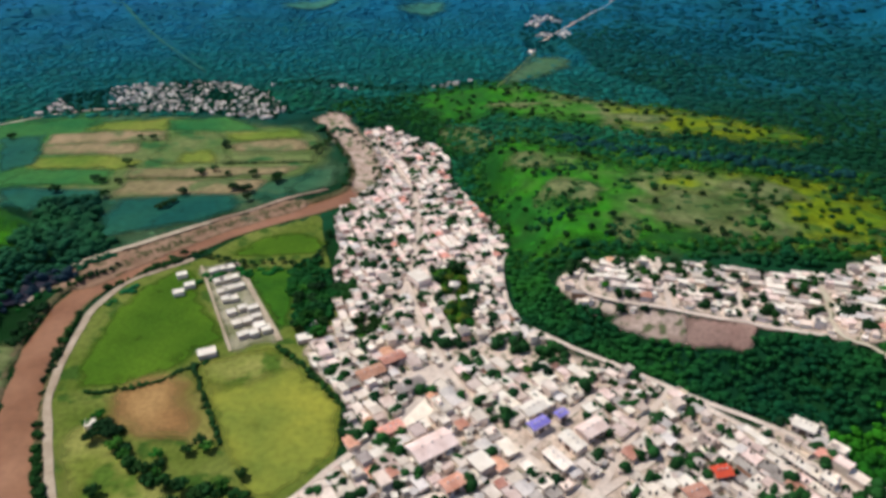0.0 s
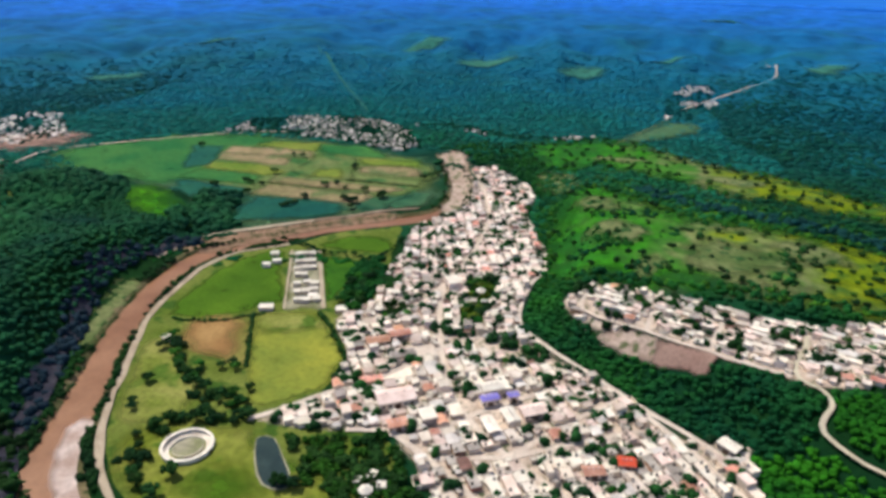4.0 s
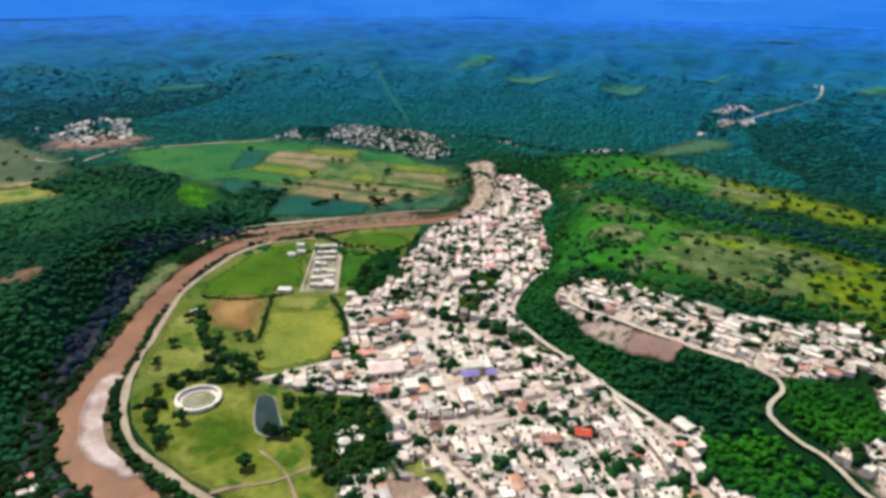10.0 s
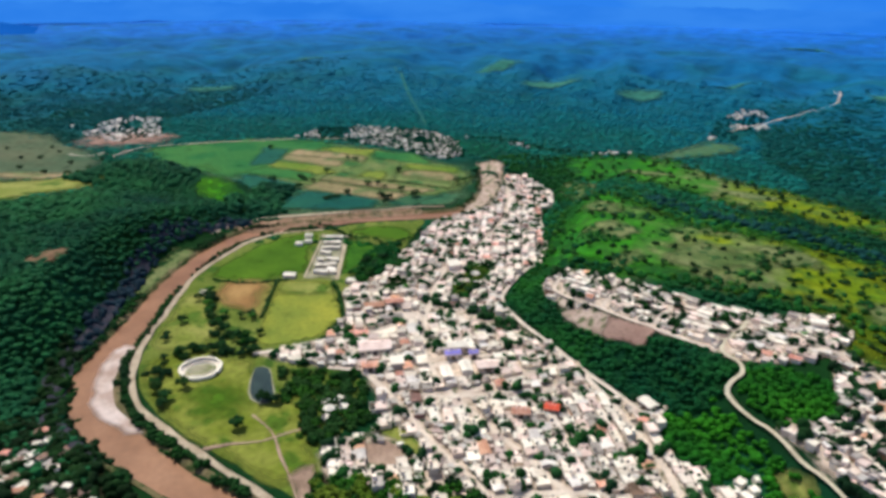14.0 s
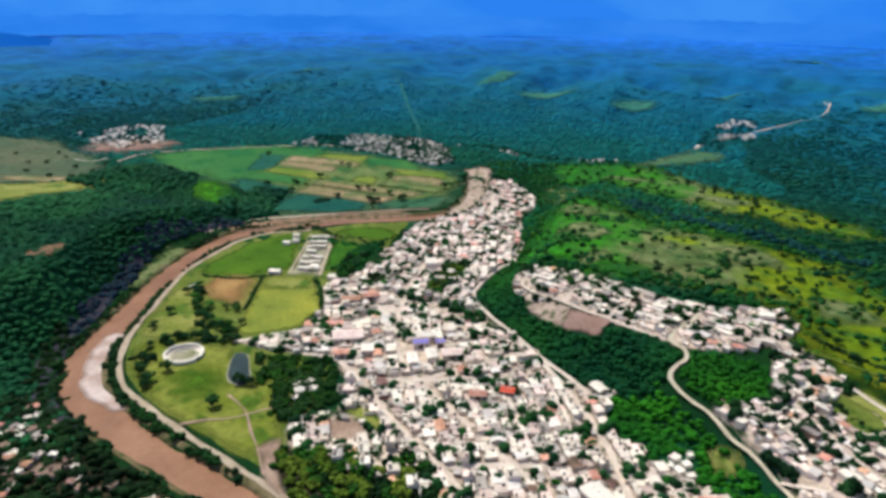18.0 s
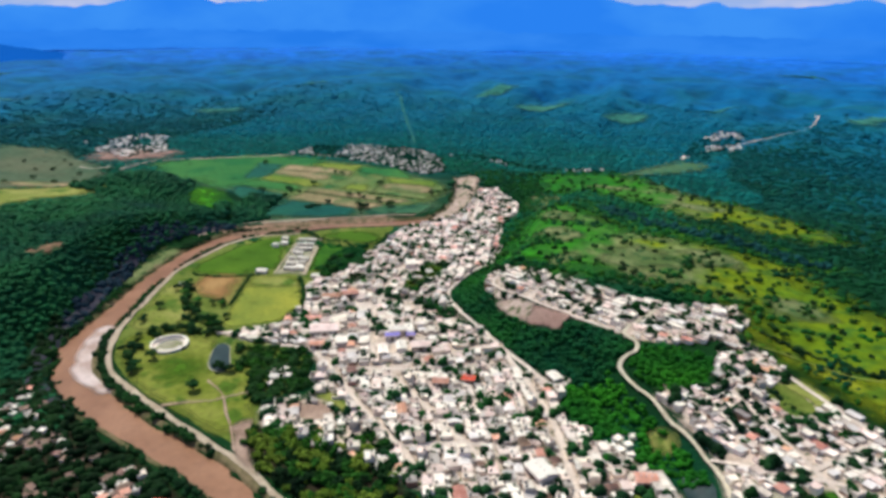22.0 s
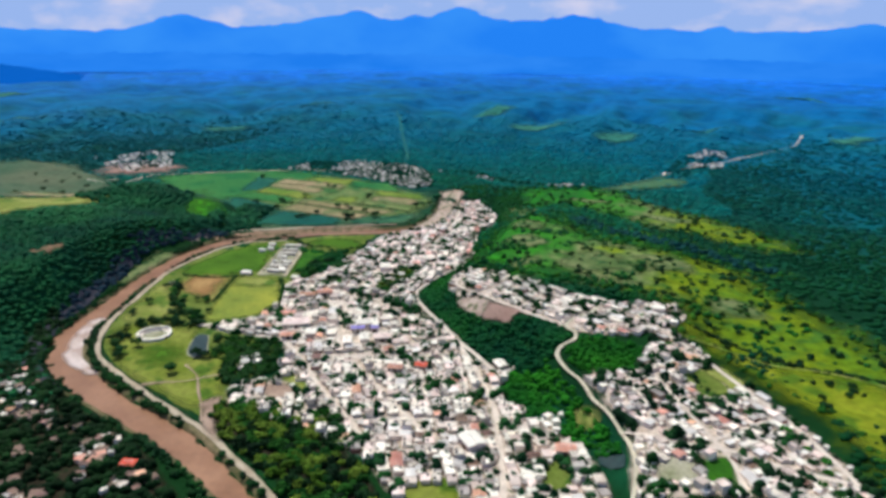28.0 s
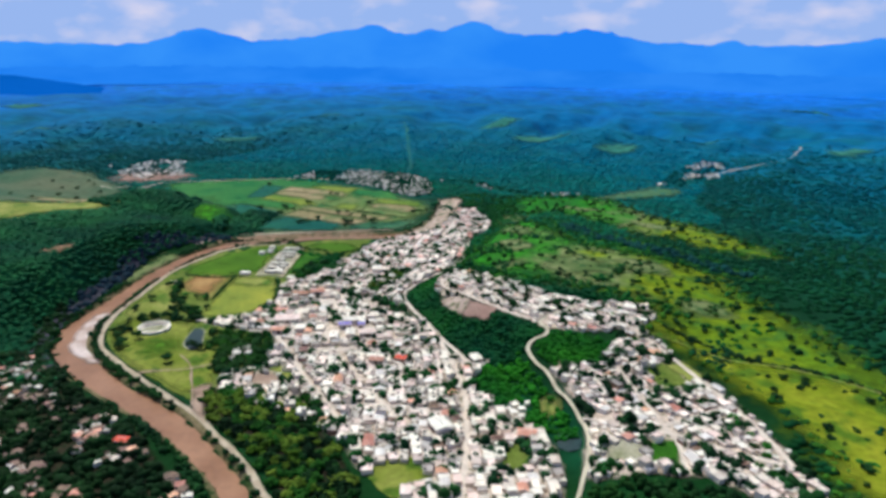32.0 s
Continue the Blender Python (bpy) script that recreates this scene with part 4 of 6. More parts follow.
patch("grass_bank", GRASS_BANK, M_GREYGREEN, "grey-green grassy strip under the river bluff", "bank", 0.4, 4, 2.0, fade=5)
CLEAR = [(-243, 182), (-244, 200), (-237, 205), (-229, 186)]
patch("clearing", [(-246, 178), (-247, 199), (-238, 207), (-227, 186)], M_BROWN, "reddish-brown bare clearing in the western woods", "clearing", 1.6, 4, 3.0, fade=3)
s = scatter(WEST_WOOD, 3.8, 0.5, 0.97)
s = s[(reach(RIVER, s[:, 0], s[:, 1]) > 31) | (s[:, 1] < 100) | (s[:, 1] > 370)]
s = s[~inside(CLEAR, s[:, 0], s[:, 1]) & ~inside(GRASS_BANK, s[:, 0], s[:, 1])]
near = s[:, 0] > -330
woods("riverside_woods", s[near], rng.uniform(2.7, 5.2, near.sum()), ROUGH, M_LEAF_WEST, "dense dark green woods on the river's west slope", tall=0.72)
woods("riverside_woods", s[~near][::2], rng.uniform(5, 8.5, len(s[~near][::2])), ROUGH, M_LEAF_WEST, "dense green woods farther up the west slope", tall=0.6)
s = scatter([(-450, 390), (-430, 450), (-390, 470), (-345, 440), (-340, 380), (-380, 350), (-430, 360)], 4.6, 0.5, 0.95)
woods("knoll_woods", s, rng.uniform(3.5, 6.5, len(s)), ROUGH, M_LEAF_WEST, "dark green trees over the round knoll")
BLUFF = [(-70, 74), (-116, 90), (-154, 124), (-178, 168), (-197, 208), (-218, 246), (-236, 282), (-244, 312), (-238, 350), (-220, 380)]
ribbon("bluff", BLUFF, 10, M_ROCK, 1.6, "rock bluff above the river, its shade painted dark purple", "bluff", 6.0, across=6, step=4.0)
s = np.array([(x + rng.uniform(-8, 7), y + rng.uniform(-7, 7)) for x, y in curve(BLUFF, 1.2)])
s = s[~inside(GRASS_BANK, s[:, 0], s[:, 1])]
low = s[:, 1] < 150
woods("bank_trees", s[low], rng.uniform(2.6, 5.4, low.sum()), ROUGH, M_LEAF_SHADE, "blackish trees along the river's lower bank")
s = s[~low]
woods("bank_trees", s, rng.uniform(2.6, 5.4, len(s)), ROUGH, M_LEAF_BLUFF_SHADE, "trees crowding the river's steep bank, blue shade painted in")
shift = []
for x, y in curve(BANK_ROAD, 1.6):
    d = reach(RIVER, np.array([x + 4, x - 4, x, x]), np.array([y, y, y + 4, y - 4]))
    k, far_ = int(np.argmin(d)), rng.uniform(3.2, 8.5)
    shift.append((x + (far_, -far_, 0, 0)[k] + rng.uniform(-1, 1), y + (0, 0, far_, -far_)[k] + rng.uniform(-1, 1)))
shift = np.array([p for p in shift if 9.0 + 3 * ease(210, 130, p[1]) * ease(-30, -90, p[0]) < reach(RIVER, *p) and noise.noise(Vector((p[0] * 0.06, p[1] * 0.06, 2.0))) > -0.3])
woods("bank_shrubs", shift, rng.uniform(2.0, 4.2, len(shift)), COARSE, M_LEAF_DARK, "dark shrubs between the river and its road")
outer = np.array([(x, y) for x, y in scatter([(-30, 40), (-126, 80), (-176, 150), (-215, 240), (-232, 320), (-222, 366), (-190, 395), (-178, 388), (-206, 350), (-190, 240), (-150, 150), (-108, 100), (-20, 78), (40, 64), (100, 36), (150, -10), (136, -20)], 3.4, 0.5) if 10 < reach(RIVER, x, y) < 17 and noise.noise(Vector((x * 0.05, y * 0.05, 7.0))) > -0.2])
outer = outer[~inside(GRASS_BANK, outer[:, 0], outer[:, 1])]
woods("bank_shrubs", outer, rng.uniform(2.0, 3.8, len(outer)), COARSE, M_LEAF_DARK, "dark shrubs on the river's outer bank")
POCKET = [(206, 185), (218, 191), (224, 172), (214, 166)]
GULLY = [(36, 382), (62, 390), (70, 345), (78, 322), (98, 302), (126, 282), (158, 270), (178, 270), (198, 258), (226, 262), (252, 258), (262, 236), (256, 200), (268, 162), (250, 160), (198, 181), (178, 198), (160, 219), (124, 251), (98, 276), (68, 303), (48, 328)]
s = scatter(GULLY, 2.8, 0.5, 0.95, [(EAST_ROAD, 3.6), (EDGE_ROAD, 4)])
s = s[~inside(BARE, s[:, 0], s[:, 1]) & ~inside(PALE_BANK, s[:, 0], s[:, 1]) & ~inside([(224, 191), (238, 187), (239, 178), (229, 179)], s[:, 0], s[:, 1])]
s = s[~inside(POCKET, s[:, 0], s[:, 1]) & ~inside(SOUTH_Q, s[:, 0], s[:, 1]) & ~inside(EAST_Q, s[:, 0], s[:, 1]) & ~inside(TOWN, s[:, 0], s[:, 1])]
FRESH = [(200, 240), (214, 254), (239, 264), (253, 258), (258, 226), (246, 206), (232, 204), (214, 217)]
fresh = inside(FRESH, s[:, 0], s[:, 1])
woods("gully_woods", s[fresh], rng.uniform(2.2, 3.8, fresh.sum()), ROUGH, M_LEAF_FRESH, "fresh green thicket inside the road's bend")
s = s[~fresh]
lower = (s[:, 0] - 150) * 0.5 + (225 - s[:, 1]) + 30 * np.array([noise.noise(Vector((x * 0.04, y * 0.04, 17.0))) for x, y in s]) > 12
woods("gully_woods", s[lower], rng.uniform(2.2, 4.4, lower.sum()), ROUGH, M_LEAF_SOUTH, "green trees in the lower part of the gully", tall=0.85)
s = s[~lower]
woods("gully_woods", s, rng.uniform(2.2, 4.4, len(s)), ROUGH, M_LEAF_GULLY, "dense dark green trees filling the gully beside the town", tall=0.85)
BEHIND_Q = [(74, 346), (112, 350), (146, 345), (185, 334), (217, 330), (253, 350), (275, 340), (300, 330), (268, 356), (231, 364), (154, 364), (116, 360), (62, 376), (46, 440), (38, 500), (34, 480), (38, 400), (60, 380)]
s = scatter(BEHIND_Q, 4.2, 0.5, 0.62)
s = s[~inside(TOWN, s[:, 0], s[:, 1])]
woods("slope_woods", s, rng.uniform(2.6, 5.0, len(s)), ROUGH, M_LEAF_GULLY, "dark green belt of trees behind the hillside houses")
NORTH_WOOD = [(-32, 640), (8, 598), (24, 550), (28, 506), (44, 470), (50, 540), (60, 600), (24, 650), (0, 676), (-20, 742), (-70, 740), (-112, 700), (-84, 694), (-58, 646)]
s = scatter(NORTH_WOOD, 4.6, 0.5, 0.85)
woods("slope_woods", s, rng.uniform(2.8, 5.2, len(s)), PAIR, M_LEAF_GULLY, "dark green woods round the town's upper end", tall=0.8)
HOLLOW = [(112, 566), (150, 528), (190, 515), (230, 500), (270, 488), (312, 476)]
BELT = [(62, 590), (96, 600), (153, 552), (221, 538), (292, 508), (336, 470), (282, 464), (217, 472), (150, 494), (100, 538)]
patch("hollow_grass", BELT, M_GRASS_DARK, "dark green grass of the hollow between the pastures", "pasture", 0.75, 6, 9.0, fade=20)
s = scatter(BELT, 5.6, 0.5, 0.5)
woods("slope_woods", s, rng.uniform(2.5, 5.0, len(s)), PAIR, M_LEAF_GULLY, "loose green thickets between the pastures")
s = np.array([(x + rng.uniform(-12, 12), y + rng.uniform(-10, 10)) for x, y in curve(HOLLOW, 0.9)])
woods("slope_woods", s, rng.uniform(3.0, 6.0, len(s)), PAIR, M_LEAF_HOLLOW, "dark bluish trees along the hollow between the pastures")
HEDGES = [[(-243, 528), (-200, 527), (-161, 527)], [(-171, 557), (-130, 557), (-96, 558)], [(-165, 266), (-149, 267), (-135, 271), (-121, 282), (-112, 288)], [(-119, 286), (-110, 266), (-102, 250), (-92, 230)], [(-38, 228), (-42, 253), (-62, 280), (-78, 298)]]
for line, size in zip(HEDGES, ((1.2, 2.2), (1.2, 2.6), (1.4, 2.6), (1.4, 2.4), (1.8, 3.2))):
    s = np.array([(x + rng.uniform(-0.7, 0.7), y + rng.uniform(-0.7, 0.7)) for x, y in curve(line, 1.3)])
    woods("hedge", s, rng.uniform(*size, len(s)), ROUGH, M_LEAF_DARK, "dark field hedge", "hedge")
ORCHARD = [(26, 101), (36, 113), (60, 118), (76, 128), (90, 132), (108, 123), (106, 114), (130, 100), (165, 76), (178, 62), (200, 40), (190, 12), (140, 46), (100, 68), (60, 82)]
patch("orchard_ground", ORCHARD, M_DIMMED_GROUND, "ground painted dark for the shade under the orchard's trees", "ground", 0.25, 6, 2.0, fade=4)
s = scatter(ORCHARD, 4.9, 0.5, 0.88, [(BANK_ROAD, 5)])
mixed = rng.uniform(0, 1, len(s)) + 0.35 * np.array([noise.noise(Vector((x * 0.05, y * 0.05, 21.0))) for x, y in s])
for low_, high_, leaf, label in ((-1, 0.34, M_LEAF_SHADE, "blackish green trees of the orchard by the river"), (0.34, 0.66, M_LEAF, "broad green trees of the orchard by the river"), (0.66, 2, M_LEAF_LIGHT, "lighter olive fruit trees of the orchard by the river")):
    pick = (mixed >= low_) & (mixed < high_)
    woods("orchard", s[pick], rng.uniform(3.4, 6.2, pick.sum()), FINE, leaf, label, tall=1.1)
for thicket in ([(-112, 167), (-113, 177), (-106, 183), (-93, 176), (-98, 165)], [(-112, 141), (-107, 151), (-98, 152), (-94, 146), (-97, 137)], [(-149, 250), (-143, 232), (-121, 209), (-100, 194), (-83, 178), (-71, 183), (-64, 190), (-76, 204), (-95, 206), (-122, 222), (-136, 240)], [(-40, 151), (-33, 145), (-23, 149), (-24, 154), (-33, 149)]):
    s = scatter(thicket, 5.2, 0.5, 0.5)
    woods("thicket", s, rng.uniform(2.8, 5.6, len(s)), FINE, M_LEAF_DARK, "dark thicket of trees in the meadow")
GROVE = [(-44, 180), (-20, 186), (4, 194), (14, 184), (34, 160), (26, 138), (18, 126), (6, 130), (-2, 150), (-18, 152)]
s = scatter(GROVE, 4.4, 0.5, 0.76)
light = rng.uniform(0, 1, len(s)) < 0.4
woods("grove", s[light], rng.uniform(3.0, 5.0, light.sum()), FINE, M_LEAF, "greener trees mixed into the grove")
s = s[~light]
woods("grove", s, rng.uniform(3.2, 6.0, len(s)), FINE, M_LEAF_DARK, "shady grove of trees beside the town")
SW_WOOD = [(-118, 92), (-60, 70), (-20, 62), (30, 52), (70, 36), (112, 14), (140, -20), (60, -80), (-120, -60), (-300, -20)]
patch("village_ground", SW_WOOD, M_DIMMED_GROUND, "ground painted dim between the far bank's houses and trees", "ground", 0.3, 7, 3.0, fade=6)
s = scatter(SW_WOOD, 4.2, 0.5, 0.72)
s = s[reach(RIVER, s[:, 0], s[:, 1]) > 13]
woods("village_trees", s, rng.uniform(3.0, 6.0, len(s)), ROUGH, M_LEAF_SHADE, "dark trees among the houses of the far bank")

# hills: a canopy of crowns, wider apart with distance, flattened for haze's low contrast
def hill_woods(r0, r1, gap, size, shapes, label, keep, tall, east=0.68):
    g = gap / math.sqrt(keep)
    ax, ay = (q.ravel() for q in np.meshgrid(np.arange(-r1 - 20, r1 * math.sin(east), g), np.arange(0, r1, g)))
    pts = np.column_stack([ax + rng.uniform(-0.5, 0.5, ax.size) * g, ay + rng.uniform(-0.5, 0.5, ax.size) * g])
    r, a = np.hypot(pts[:, 0] + 20, pts[:, 1]), np.arctan2(-pts[:, 0] - 20, pts[:, 1])
    pts = pts[(r > r0) & (r < r1) & (a > -east) & (a < 1.2) & (rng.uniform(0, 1, len(r)) > ease(1050, 1500, r))]
    thick = np.array([noise.fractal(Vector((x / 110, y / 110, 4.0)), 0.9, 2.1, 3) for x, y in pts])
    pts = pts[thick > rng.uniform(-0.95, -0.35, len(pts))]
    taken = np.zeros(len(pts), bool)
    for outline in [f[0] for f in FAR_FIELDS + WEST_FIELDS] + PASTURES + HILL_CLEARINGS + [BARE_WEST, HAMLET, STRIP, WEST_FLAT] + VILLAGES:
        taken |= inside(outline, *pts.T)
    for outline in (TOWN, EAST_Q, SOUTH_Q, WEST_WOOD, FIELD_BIG):
        taken |= inside(outline, *pts.T)
    taken |= (reach(RIVER, *pts.T) < 22) | ((pts[:, 0] < 20) & (pts[:, 0] > -420) & (pts[:, 1] < 690) & (pts[:, 1] > 380)) | (np.hypot(pts[:, 0] - 100, pts[:, 1] - 200) < 260)
    for line in HILL_ROADS:
        taken |= reach(line, *pts.T) < 6
    pts = pts[~taken]
    # east and west flanks take darkened leaves, painting in the view's dim edges
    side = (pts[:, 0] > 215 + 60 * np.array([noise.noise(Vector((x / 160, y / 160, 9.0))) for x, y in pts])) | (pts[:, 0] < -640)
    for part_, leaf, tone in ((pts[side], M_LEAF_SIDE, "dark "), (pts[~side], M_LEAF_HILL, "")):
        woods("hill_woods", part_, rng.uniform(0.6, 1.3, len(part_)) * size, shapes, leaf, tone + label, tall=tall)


HAMLET = [(138, 925), (138, 1040), (165, 1130), (210, 1150), (212, 1040), (168, 930)]
STRIP = [(-181, 792), (-131, 826), (-82, 796), (-34, 782), (21, 790), (70, 806), (66, 790), (20, 774), (-40, 766), (-90, 778), (-135, 806)]
VILLAGES = [[(-395, 700), (-390, 770), (-326, 808), (-278, 828), (-225, 810), (-172, 767), (-137, 694), (-155, 672), (-206, 690), (-250, 701), (-300, 706)],
            [(-740, 590), (-700, 620), (-690, 690), (-655, 712), (-608, 668), (-560, 622), (-590, 560), (-669, 575)]]
BARE_WEST = [(-640, 560), (-615, 612), (-575, 628), (-540, 606), (-590, 540)]
HILL_ROADS = [[(159, 986), (196, 1050), (233, 1109), (272, 1160), (308, 1204), (322, 1300), (318, 1370)], [(76, 762), (102, 823), (126, 883), (146, 930)], [(-262, 850), (-330, 960), (-400, 1070), (-470, 1180), (-539, 1281)]]
HILL_CLEARINGS = [
    [(-1760, 1020), (-1640, 1110), (-1600, 1060), (-1700, 1000)], [(-1210, 745), (-1130, 800), (-1110, 775), (-1180, 735)], [(-800, 1215), (-735, 1290), (-700, 1275), (-760, 1205)],
    [(-790, 915), (-735, 970), (-705, 950), (-760, 905)], [(240, 2090), (330, 2200), (370, 2160), (300, 2070)], [(-240, 1235), (-170, 1310), (-130, 1280), (-190, 1225)],
    [(-40, 1180), (10, 1240), (40, 1215), (0, 1165)], [(-420, 1400), (-350, 1480), (-310, 1450), (-370, 1385)], [(360, 1260), (410, 1340), (440, 1310), (400, 1240)], [(95, 1360), (160, 1440), (190, 1400), (130, 1340)]]
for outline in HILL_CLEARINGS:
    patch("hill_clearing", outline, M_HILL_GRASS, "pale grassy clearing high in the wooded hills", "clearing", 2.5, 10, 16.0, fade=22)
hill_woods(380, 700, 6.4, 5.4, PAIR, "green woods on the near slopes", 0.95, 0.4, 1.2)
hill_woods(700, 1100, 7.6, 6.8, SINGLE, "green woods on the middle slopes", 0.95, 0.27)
hill_woods(1100, 1500, 8.5, 7.4, SINGLE, "woods painted haze-blue on the hills beyond the valley", 0.95, 0.14)


# ---- distance ----
def range_of_hills(radius, tops, depth, material, label, seed, rough_):
    """A ring of far hills with slopes before and behind the crest."""
    n, rows = 900, ((-depth, 0.0), (-0.55 * depth, 0.45), (-0.2 * depth, 0.85), (0, 1.0), (0.5 * depth, 0.3))
    v, f = [], []
    for k in range(n):
        a = k / n * 2 * math.pi
        deg = math.degrees(a) if a < math.pi else math.degrees(a) - 360
        h = sum(t * math.exp(-((deg - c) / w) ** 2) for c, w, t in tops)
        h += rough_ * (noise.fractal(Vector((math.sin(a) * 9, math.cos(a) * 9, seed)), 0.8, 2.0, 5) + 0.8 * noise.fractal(Vector((math.sin(a) * 50, math.cos(a) * 50, seed)), 0.7, 2.0, 4))
        for d, part_ in rows:
            r = radius + d + 60 * noise.noise(Vector((math.sin(a) * 20, math.cos(a) * 20, seed + d)))
            v.append((180 - math.sin(a) * r, -80 + math.cos(a) * r, max(h, 5) * part_))
    m = len(rows)
    for k in range(n):
        for j in range(m - 1):
            a, b = k * m + j, ((k + 1) % n) * m + j
            f += [(a, a + 1, b + 1), (a, b + 1, b)]
    ob = mesh_object("backdrop", from_arrays("backdrop", v, f), material, smooth=True)
    return tagged(ob, label, "mountains", kind="structure")


# mountain ranges glow flat blue: the haze before them is put into this emission
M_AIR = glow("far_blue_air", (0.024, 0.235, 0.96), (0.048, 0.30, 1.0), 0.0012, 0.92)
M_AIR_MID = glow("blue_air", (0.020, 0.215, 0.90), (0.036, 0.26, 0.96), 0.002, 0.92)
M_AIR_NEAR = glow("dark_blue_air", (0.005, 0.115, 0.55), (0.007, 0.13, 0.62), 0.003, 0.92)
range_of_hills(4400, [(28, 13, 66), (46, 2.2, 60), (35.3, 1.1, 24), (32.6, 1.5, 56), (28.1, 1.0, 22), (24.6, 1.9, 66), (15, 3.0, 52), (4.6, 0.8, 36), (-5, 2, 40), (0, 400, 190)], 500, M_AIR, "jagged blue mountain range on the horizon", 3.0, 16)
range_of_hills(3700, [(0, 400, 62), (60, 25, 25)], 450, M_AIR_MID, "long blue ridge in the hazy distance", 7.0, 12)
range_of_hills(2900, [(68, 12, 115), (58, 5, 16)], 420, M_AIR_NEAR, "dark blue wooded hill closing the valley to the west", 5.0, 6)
# clouds stand behind the mountains
n, v, f = 240, [], []
for k in range(n):
    a = k / n * 2 * math.pi
    for r, z in ((4720, 60), (4700, 500), (4560, 1100), (4200, 1900)):
        v.append((180 - math.sin(a) * r, -80 + math.cos(a) * r, z))
for k in range(n):
    for j in range(3):
        a, b = k * 4 + j, ((k + 1) % n) * 4 + j
        f += [(a, b, b + 1), (a, b + 1, a + 1)]
M_CLOUD = glow("bright_clouds", (0.34, 0.48, 0.88), (0.72, 0.68, 0.88), 0.0030, 0.94, (1, 1, 2.2), (0.48, 0.78))
tagged(mesh_object("sky_backdrop", from_arrays("sky_backdrop", v, f), M_CLOUD, smooth=True), "white and lavender cloud bank low over the mountains", "sky", kind="structure")


# ---- houses ----
STOREY = 2.25
HOUSES, PLOTS = {}, []
ROOFS = {"rust": M_RUST, "tin": M_TIN, "tile": M_TILE, "pink": M_PINK, "grey": M_GREY, "brick": M_GREY, "white": M_WHITE, "yard": M_PINK}
LOOKS = {"pale": "flat-roofed pale concrete house", "pink": "flat-roofed pinkish plastered house", "grey": "house with a weathered grey flat roof", "white": "white-painted flat-roofed house",
         "brick": "unplastered brick house with a flat roof", "tin": "low house under a corrugated sheet roof", "tile": "house with a terracotta tiled gable roof", "stair": "flat-roofed house with a rooftop stair room",
         "yard": "plastered house with a walled front yard", "rust": "low house under a rusty brown sheet roof"}
HOUSE_NAMES = {"pale": "concrete_house", "pink": "plastered_house", "grey": "grey_roofed_house", "white": "white_house", "brick": "brick_house", "tin": "sheet_roofed_house", "tile": "tiled_house",
               "stair": "stair_topped_house", "yard": "walled_house", "rust": "rusty_roofed_house"}
KINDS, SHARE = list(LOOKS), np.array([0.25, 0.27, 0.07, 0.14, 0.04, 0.07, 0.035, 0.05, 0.05, 0.025])


def gable(bm, w, d, h, r, o=0.4, t=0.14):
    """A two-sided roof of one thick sheet, its gables closed."""
    pts = [(-w / 2 - o, -d / 2 - o, 0), (w / 2 + o, -d / 2 - o, 0), (w / 2 + o, 0, r), (-w / 2 - o, 0, r), (w / 2 + o, d / 2 + o, 0), (-w / 2 - o, d / 2 + o, 0)]
    low, top = ([bm.verts.new((x, y, h + z + k)) for x, y, z in pts] for k in (0, t))
    for q in ((0, 1, 2, 3), (3, 2, 4, 5)):
        bm.faces.new([top[k] for k in q])
        bm.faces.new([low[k] for k in q[::-1]])
    for a, b in ((0, 1), (1, 2), (2, 4), (4, 5), (5, 3), (3, 0)):
        bm.faces.new((low[a], low[b], top[b], top[a]))


def tray(bm, w, d, h, rim=0.28, p=0.22, o=0.12):
    """A flat roof slab with a raised rim, in one shell."""
    loops = [[bm.verts.new((sx * (w / 2 + k), sy * (d / 2 + k), z)) for sx, sy in ((-1, -1), (1, -1), (1, 1), (-1, 1))] for k, z in ((o, h), (o, h + 0.2 + rim), (o - p, h + 0.2 + rim), (o - p, h + 0.2))]
    for a, b in zip(loops, loops[1:]):
        for k in range(4):
            bm.faces.new((a[k], a[(k + 1) % 4], b[(k + 1) % 4], b[k]))
    bm.faces.new(loops[-1])
    bm.faces.new(loops[0][::-1])


def shell(bm, w, d, h, r=0.0):
    """Four walls, with gable ends where the roof has a ridge."""
    if not r:
        return box(bm, -w / 2, -d / 2, -1.5, w / 2, d / 2, h, False)
    v = {(x, y, z): bm.verts.new((x, y, z)) for x in (-w / 2, w / 2) for y in (-d / 2, d / 2) for z in (-1.5, h)}
    top = {x: bm.verts.new((x, 0, h + r)) for x in (-w / 2, w / 2)}
    for y in (-d / 2, d / 2):
        bm.faces.new([v[k] for k in ((-w / 2, y, -1.5), (w / 2, y, -1.5), (w / 2, y, h), (-w / 2, y, h))])
    for x in (-w / 2, w / 2):
        bm.faces.new([v[(x, -d / 2, -1.5)], v[(x, d / 2, -1.5)], v[(x, d / 2, h)], top[x], v[(x, -d / 2, h)]])


